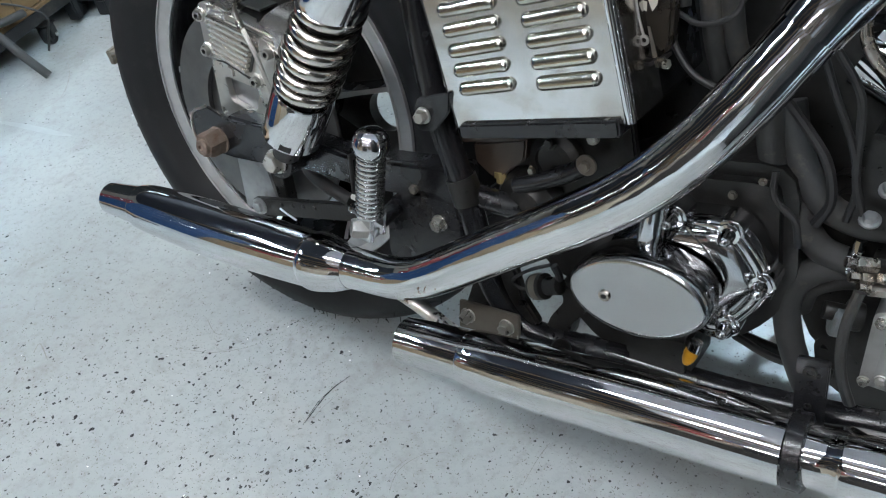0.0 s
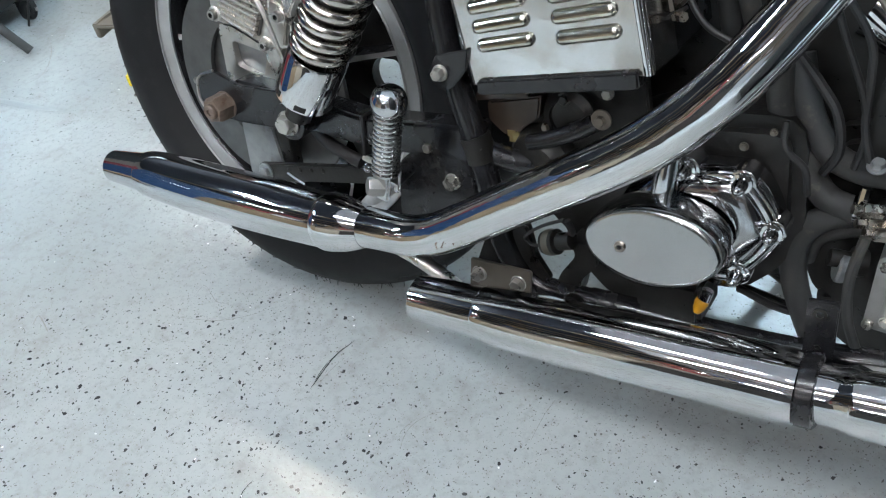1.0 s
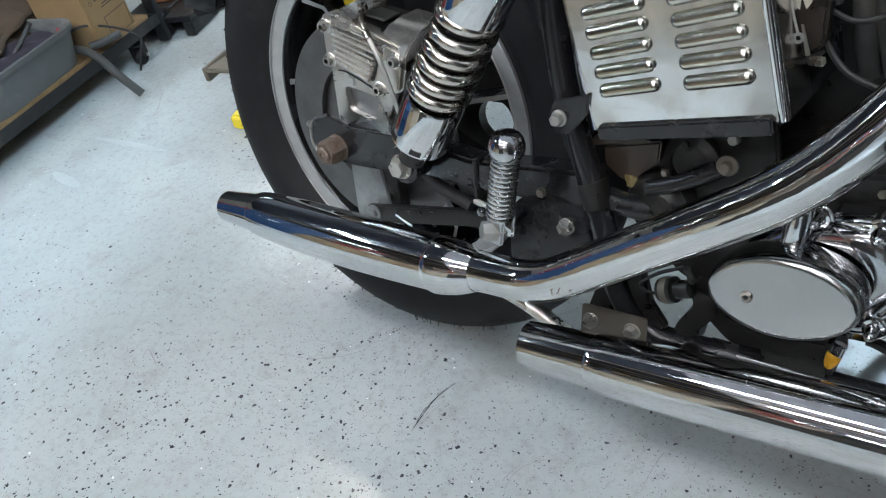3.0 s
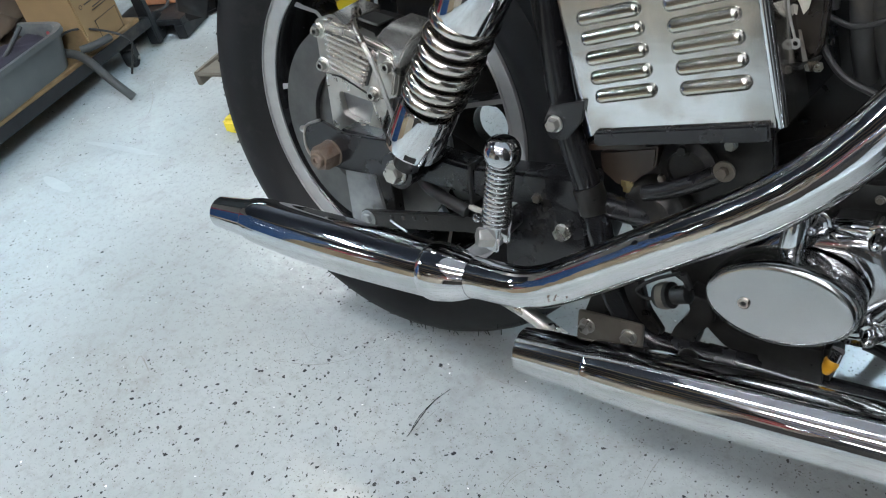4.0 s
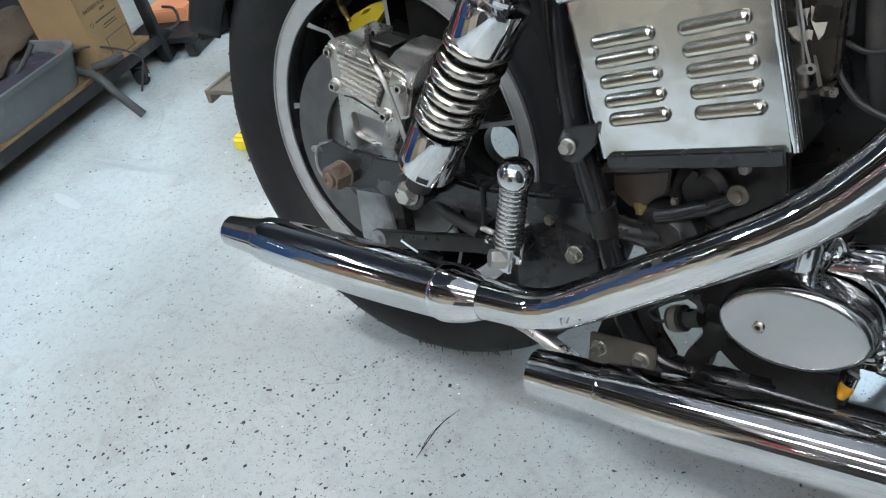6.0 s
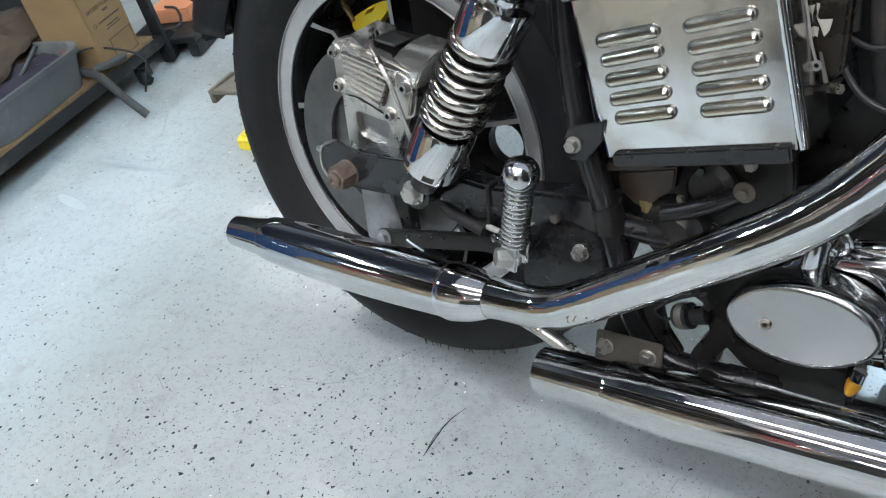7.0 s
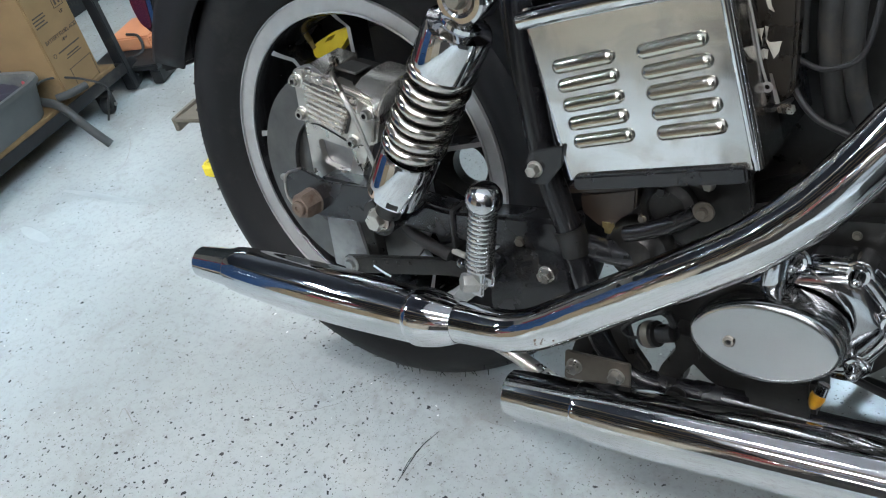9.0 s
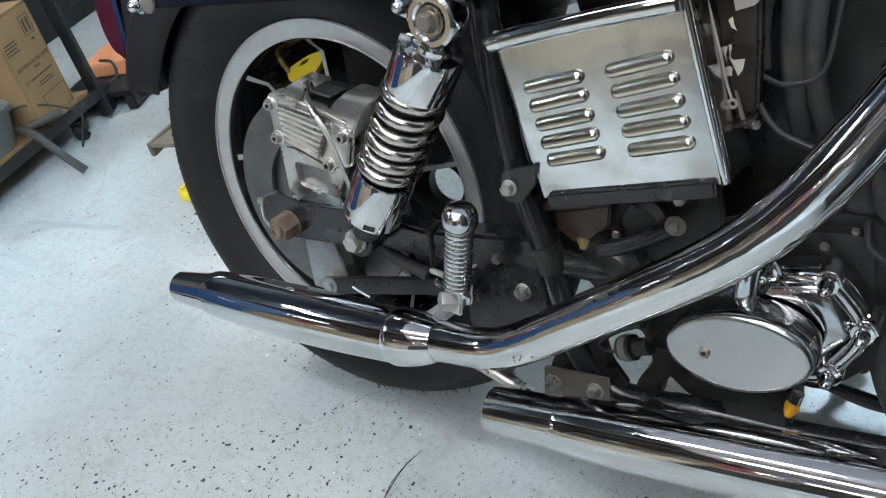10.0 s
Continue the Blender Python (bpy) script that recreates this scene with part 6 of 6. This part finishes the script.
def parts_bin():
    e = tagged(new("storage_bin"), "grey plastic bin filled with dark cloth on the cart deck", "bin")
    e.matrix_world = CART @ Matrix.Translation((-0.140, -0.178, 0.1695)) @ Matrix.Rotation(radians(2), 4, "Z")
    lo, hi, h, t = (0.112, 0.148), (0.124, 0.161), 0.076, 0.007

    def ring(sx, sy, z):
        return [(x, y, z) for x, y in rounded([(-sx, -sy), (sx, -sy), (sx, sy), (-sx, sy)], 0.065, 9)]
    loops = [ring(*lo, 0), ring(*hi, h), ring(hi[0] - t, hi[1] - t, h), ring(lo[0] - t, lo[1] - t, t)]
    lip = [ring(hi[0] + a, hi[1] + a, z) for a, z in ((-t, h), (0.004, h - 0.004), (0.005, h), (0.004, h + 0.008), (-t + 0.001, h + 0.008), (-t, h))]
    n = len(loops[0])

    def skin(rows):
        return [p for l in rows for p in l], [(j * n + i, j * n + (i + 1) % n, (j + 1) * n + (i + 1) % n, (j + 1) * n + i) for j in range(len(rows) - 1) for i in range(n)]
    v, f = skin(loops)
    f += [tuple(range(n)), tuple(range(len(v) - n, len(v)))]
    mesh_object("tub", [(v, f)], M_BIN, e)
    mesh_object("rim", [skin(lip)], M_BIN, e)
    c = tagged(new("cloth_heap"), "dark purple and black rags heaped in the bin", "rags")
    c.matrix_world = e.matrix_world
    v, f = [], []
    n = 26
    for i in range(n):
        for j in range(n):
            x, y = (i / (n - 1) - 0.5) * 0.215, (j / (n - 1) - 0.5) * 0.29
            x, y = x * (1 - 5.5 * y * y), y * (1 - 8.0 * x * x)
            v.append((x, y, 0.060 + 0.026 * noise.fractal(Vector((x * 9, y * 9, 3)), 1.0, 2.0, 4)))
    for i in range(n - 1):
        for j in range(n - 1):
            f.append((i * n + j, i * n + j + 1, (i + 1) * n + j + 1, (i + 1) * n + j))
    mesh_object("cloth", [(v, f)], M_CLOTH, c, "", 80)
    s = tagged(mesh_object("strap", [moved(bent([(0.104, -0.14, 0.066), (0.107, -0.05, 0.068), (0.106, 0.06, 0.070), (0.098, 0.118, 0.071), (0.075, 0.140, 0.070)], 0.0036, 10), e.matrix_world)], M_REDSTRIP), "red strap along the rim of the bin", "strap")
    k = tagged(mesh_object("stick", [moved(tube([(0.03, 0.0, 0.045), (0.045, 0.055, 0.075), (0.055, 0.10, 0.105)], 0.005, 10), e.matrix_world)], M_WIRE), "dark rod standing in the bin", "rod")


parts_bin()


def paper_heap():
    """Crumpled brown packing paper lying over the far side of the bin, in two folded layers."""
    e = tagged(new("packing_paper"), "crumpled brown packing paper heaped over the bin", "paper")
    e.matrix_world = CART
    for layer, (lift, grow) in enumerate(((0.0, 0.0), (0.022, -0.03))):
        v, f = [], []
        n = 22
        for i in range(n):
            for j in range(n):
                s, t = i / (n - 1), j / (n - 1)
                p = Vector((-0.20, 0.09, 0.262)).lerp(Vector((-0.055, -0.30, 0.232)), s) + Vector((-0.26, -0.10, 0.06)) * (t - grow) + Vector((0, 0, lift))
                k = noise.fractal(Vector((p.x * 13, p.y * 13, 2 + layer)), 1.0, 2.0, 4)
                edge = 0.5 * math.sin(s * 21 + layer) * (1 - t) ** 3
                v.append(p + Vector((0.010 * k + 0.008 * edge, 0.004 * edge, 0.020 * k - 0.022 * (1 - t) ** 4)))
        for i in range(n - 1):
            for j in range(n - 1):
                f.append((i * n + j, i * n + j + 1, (i + 1) * n + j + 1, (i + 1) * n + j))
        sheet = mesh_object("paper_sheet", [(v, f)], M_KRAFT, e, "", 25)
        md = sheet.modifiers.new("thick", "SOLIDIFY")
        md.thickness = 0.002


paper_heap()
tagged(mesh_object("rubber_hose", [bent([(-1.275, 0.262, 0.1245), (-1.235, 0.265, 0.1245), (-1.19, 0.268, 0.1240), (-1.150, 0.270, 0.109), (-1.118, 0.282, 0.062), (-1.086, 0.298, 0.014)], 0.0105, 18)], M_RUBBER), "thick black rubber hose hanging off the cart", "hose")
tagged(mesh_object("short_hose", [bent([(-1.215, 0.290, 0.1235), (-1.200, 0.320, 0.1235), (-1.196, 0.365, 0.1235)], 0.0095, 14)], M_RUBBER), "short black hose lying on the deck", "hose")
tagged(mesh_object("electric_cord", [bent([(-1.262, 0.235, 0.125), (-1.238, 0.285, 0.168), (-1.222, 0.352, 0.146), (-1.190, 0.405, 0.100), (-1.196, 0.395, 0.055), (-1.215, 0.385, 0.010)], 0.0028, 8)], M_WIRE), "thin black cord hanging over the deck edge", "cord")


def far_clutter():
    d = Matrix.Translation((-1.42, 0.705, 0)) @ Matrix.Rotation(radians(24), 4, "Z")
    dolly = tagged(new("floor_dolly"), "low dark steel dolly on the floor", "dolly")
    dolly.matrix_world = d
    mesh_object("top_board", [block((0.22, 0.34, 0.016), Matrix.Translation((0.01, -0.01, 0.052)), 0.002)], M_STEEL, dolly)
    for x in (-0.085, 0.105):
        mesh_object("side_rail", [block((0.03, 0.34, 0.040), Matrix.Translation((x, -0.01, 0.0235)), 0.003)], M_STEEL, dolly)
    tagged(mesh_object("orange_carton", [block((0.135, 0.155, 0.038), d @ Matrix.Translation((-0.008, 0.005, 0.0795)), 0.004)], M_ORANGE), "flat orange printed carton on the dolly", "box")
    tagged(mesh_object("black_strap", [moved(bent([(-0.02, -0.05, 0.101), (0.03, -0.075, 0.102), (0.05, -0.11, 0.075), (0.02, -0.15, 0.066)], 0.004, 8), d)], M_WIRE), "black strap lying over the orange carton", "strap")
    e = tagged(new("dark_cabinet"), "dark steel cabinet standing on the floor", "cabinet")
    e.matrix_world = Matrix.Translation((-2.36, 0.96, 0)) @ Matrix.Rotation(radians(16.5), 4, "Z")
    mesh_object("carcass", [block((0.5, 2.2, 1.1), Matrix.Translation((0, 0, 0.55)), 0.006)], M_STEEL, e)
    for k in range(3):
        mesh_object("cabinet_door", [block((0.016, 0.70, 1.0), Matrix.Translation((0.259, -0.72 + 0.72 * k, 0.56)), 0.004)], M_STEEL, e)


far_clutter()


def wheel_stand():
    e = tagged(new("wheel_stand"), "pale steel stand with a yellow rubber foot behind the wheel", "stand")
    e.matrix_world = Matrix.Translation((-0.70, 0.33, 0)) @ Matrix.Rotation(radians(14), 4, "Z")
    mesh_object("top_plate", [block((0.16, 0.085, 0.008), Matrix.Translation((0.02, 0.0, 0.142)) @ Matrix.Rotation(radians(-4), 4, "X"), 0.002), block((0.012, 0.085, 0.03), Matrix.Translation((-0.055, 0.0, 0.135)), 0.002)], M_STAND, e)
    mesh_object("leg", [block((0.04, 0.04, 0.115), Matrix.Translation((0.03, 0.0, 0.085)), 0.004)], M_STAND, e)
    mesh_object("yellow_foot", [block((0.06, 0.05, 0.035), Matrix.Translation((-0.015, -0.015, 0.0175)), 0.008, 3)], M_YELLOW, e, "yellow rubber foot")


wheel_stand()


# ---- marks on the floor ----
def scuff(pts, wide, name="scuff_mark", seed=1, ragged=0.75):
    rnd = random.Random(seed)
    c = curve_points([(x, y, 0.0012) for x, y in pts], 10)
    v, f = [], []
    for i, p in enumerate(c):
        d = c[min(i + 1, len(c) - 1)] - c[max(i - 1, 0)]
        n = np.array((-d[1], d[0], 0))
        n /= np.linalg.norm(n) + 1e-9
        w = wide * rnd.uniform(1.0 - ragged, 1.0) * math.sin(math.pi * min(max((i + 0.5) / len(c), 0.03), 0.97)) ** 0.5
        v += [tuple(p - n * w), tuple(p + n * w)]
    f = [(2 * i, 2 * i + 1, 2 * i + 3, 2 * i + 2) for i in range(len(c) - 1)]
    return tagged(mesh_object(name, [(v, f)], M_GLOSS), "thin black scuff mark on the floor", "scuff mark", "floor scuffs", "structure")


for n, (wide, pts) in enumerate((
        (0.0009, ((0.127, -0.065), (0.119, -0.10), (0.123, -0.157))), (0.0007, ((0.121, -0.082), (0.117, -0.118), (0.121, -0.146))), (0.0006, ((0.133, -0.095), (0.128, -0.125), (0.130, -0.15))),
        (0.0004, ((-0.131, -0.153), (-0.083, -0.126), (-0.060, -0.104), (-0.044, -0.096), (-0.02, -0.068), (0.002, -0.052))), (0.0006, ((0.161, -0.027), (0.174, -0.022), (0.186, -0.023), (0.203, -0.019), (0.219, -0.021))), (0.0006, ((0.267, -0.160), (0.269, -0.146), (0.274, -0.131))),
        (0.0007, ((0.148, -0.32), (0.145, -0.31), (0.146, -0.295))), (0.0006, ((-0.30, -0.10), (-0.27, -0.115), (-0.25, -0.11))))):
    mark = scuff(pts, wide, seed=n)
    if wide < 0.00065:
        mark.data.materials[0] = M_SCRATCH

# hairline scratches, and fifth a wider curved grey line by the cart
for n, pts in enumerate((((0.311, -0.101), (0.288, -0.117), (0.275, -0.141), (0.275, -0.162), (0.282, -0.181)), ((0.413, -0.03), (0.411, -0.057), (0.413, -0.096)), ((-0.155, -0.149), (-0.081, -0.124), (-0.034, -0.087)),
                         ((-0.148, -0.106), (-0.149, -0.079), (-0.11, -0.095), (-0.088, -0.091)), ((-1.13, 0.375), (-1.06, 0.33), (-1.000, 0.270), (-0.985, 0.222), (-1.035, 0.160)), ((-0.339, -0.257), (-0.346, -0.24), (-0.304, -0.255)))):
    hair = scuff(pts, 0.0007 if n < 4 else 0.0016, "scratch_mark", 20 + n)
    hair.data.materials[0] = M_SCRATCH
    hair["label"] = "faint thin grey line on the floor"

# soft shadow bars beside the cart, painted on as flat grey strips
for n, pts in enumerate((((-1.05, 0.127), (-0.99, 0.138), (-0.93, 0.146), (-0.87, 0.153), (-0.82, 0.161)), ((-1.015, -0.004), (-0.96, -0.009), (-0.90, -0.012)))):
    streak = scuff(pts, 0.009 if n == 0 else 0.013, "shadow_streak", 40 + n, 0.12)
    streak.data.materials[0] = M_SHADOW_STREAK
    streak["label"] = "soft grey shadow streak painted on the floor"

# ---- behind the camera: unseen furniture, made up to give the chrome its mirrored colours ----
def cabinet_run(x, y, w, d, h, turn, n, mat, name, label):
    e = tagged(new(name), label, "cabinet", "low cabinets")
    e.matrix_world = Matrix.Translation((x, y, 0)) @ Matrix.Rotation(radians(turn), 4, "Z")
    mesh_object("carcass", [block((w, d, h), Matrix.Translation((0, 0, h / 2)), 0.006)], mat, e)
    for k in range(n):
        cx = -w / 2 + w * (k + 0.5) / n
        door = mesh_object("cabinet_door", [block((w / n - 0.02, 0.02, h - 0.08), Matrix.Translation((cx, d / 2 + 0.011, h / 2)), 0.004)], mat, e)
        mesh_object("handle", [block((0.12, 0.02, 0.015), Matrix.Translation((cx, d / 2 + 0.03, h - 0.12)), 0.004)], M_CHROME, door)


def tool_chest(x, y, z, w, h, turn, mat, label):
    e = tagged(new("tool_chest"), label, "tool chest", "tool chests")
    e.matrix_world = Matrix.Translation((x, y, z)) @ Matrix.Rotation(radians(turn), 4, "Z")
    mesh_object("chest_body", [block((w, 0.42, h), Matrix.Translation((0, 0, h / 2)), 0.01)], mat, e)
    for k in range(4):
        dr = mesh_object("drawer", [block((w * 0.94, 0.02, h * 0.2), Matrix.Translation((0, 0.221, h * (0.14 + 0.24 * k))), 0.004)], mat, e)
        mesh_object("pull", [block((w * 0.5, 0.014, 0.014), Matrix.Translation((0, 0.238, h * (0.14 + 0.24 * k))), 0.004)], M_CHROME, dr)


def wall_shelf(x, y, z, w, turn, seed):
    """An open shelf board with mixed cartons on it."""
    rnd = random.Random(seed)
    m = Matrix.Translation((x, y, z)) @ Matrix.Rotation(radians(turn), 4, "Z")
    e = tagged(new("shelf"), "plywood shelf on two steel uprights", "shelf", "stock shelves")
    e.matrix_world = m
    mesh_object("board", [block((w, 0.4, 0.03), None, 0.003)], M_TAN, e)
    for sx in (-w / 2 + 0.03, w / 2 - 0.03):
        mesh_object("upright", [block((0.04, 0.36, z - 0.016), Matrix.Translation((sx, 0, -z / 2 - 0.008)), 0.003)], M_STEEL, e)
    u = -w / 2 + 0.1
    while u < w / 2 - 0.2:
        bw, bh = rnd.uniform(0.12, 0.32), rnd.uniform(0.12, 0.34)
        mat, col = rnd.choice(((M_CARD, "brown"), (M_WHITE, "white"), (M_BLUE, "blue"), (M_REDSTRIP, "red"), (M_STEEL, "black"), (M_CARD, "brown"), (M_STEEL, "black")))
        tagged(mesh_object("stock_carton", [block((bw, 0.28, bh), m @ Matrix.Translation((u + bw / 2, rnd.uniform(-0.03, 0.03), 0.0155 + bh / 2)), 0.005)], mat), col + " carton standing on the shelf", "box", "stock cartons")
        u += bw + rnd.uniform(0.01, 0.1)


cabinet_run(-2.5, -2.5, 2.0, 0.5, 0.8, -35, 4, M_TAN, "wooden_cabinet", "low tan plywood cabinet with plain doors")
cabinet_run(-1.35, -3.75, 1.55, 0.5, 0.9, -6, 3, M_PUTTY, "steel_cabinet", "low putty-grey enamelled cabinet with plain doors")
cabinet_run(0.35, -3.75, 1.7, 0.5, 0.9, 0, 3, M_UMBER, "laminate_cabinet", "low dark brown cabinet with plain doors")
cabinet_run(1.2, -6.4, 3.6, 0.5, 1.0, 3, 5, M_GREYPAINT, "steel_cabinet", "low grey enamelled cabinet with plain doors")
tool_chest(0.35, -3.75, 0.9, 0.9, 0.5, 0, M_STEEL, "dark steel tool chest on a low cabinet")
tool_chest(-2.75, -1.75, 0.0, 1.3, 1.35, -55, M_BLUE, "tall blue enamelled tool chest on the floor")
tool_chest(-2.75, -1.75, 1.35, 1.2, 0.42, -55, M_BLUE, "blue enamelled top chest on a tool chest")
tool_chest(-3.6, -1.15, 0.9, 0.5, 0.6, -70, M_REDSTRIP, "red tool chest on another chest")
tool_chest(-3.5, -0.6, 0.0, 0.7, 0.9, -80, M_REDSTRIP, "red tool chest on the floor")
wall_shelf(-1.4, -4.4, 1.45, 2.2, -6, 3)
wall_shelf(-1.4, -4.4, 1.95, 2.2, -6, 13)
wall_shelf(-3.3, -3.2, 1.1, 1.6, -50, 17)
wall_shelf(-3.3, -3.2, 1.7, 1.6, -50, 19)
wall_shelf(1.6, -7.0, 1.5, 2.6, 6, 5)
wall_shelf(3.6, -1.4, 1.2, 2.4, 80, 8)
wall_shelf(3.6, -1.4, 0.6, 2.4, 80, 21)
wall_shelf(3.6, -1.4, 1.8, 2.4, 80, 23)


def shade_locker():
    """A tall dark locker on short legs, unseen beside the camera, added to shade the near floor."""
    e = tagged(new("shade_locker"), "unseen tall dark locker with two doors, added to shade the floor", "locker")
    e.matrix_world = Matrix.Translation((1.345, -0.795, 0)) @ Matrix.Rotation(radians(106), 4, "Z")
    mesh_object("locker_body", [block((0.96, 0.38, 1.69), Matrix.Translation((0, 0, 0.925)), 0.008)], M_STEEL, e)
    for sx in (-0.238, 0.238):
        door = mesh_object("locker_door", [block((0.465, 0.018, 1.63), Matrix.Translation((sx, 0.1995, 0.925)), 0.004)], M_STEEL, e)
        mesh_object("handle", [block((0.018, 0.022, 0.12), Matrix.Translation((sx * 0.25, 0.219, 0.92)), 0.004)], M_CHROME, door)
    for x in (-0.44, 0.44):
        for y in (-0.15, 0.15):
            mesh_object("leg", [block((0.035, 0.035, 0.08), Matrix.Translation((x, y, 0.04)), 0.002)], M_STEEL, e)


shade_locker()
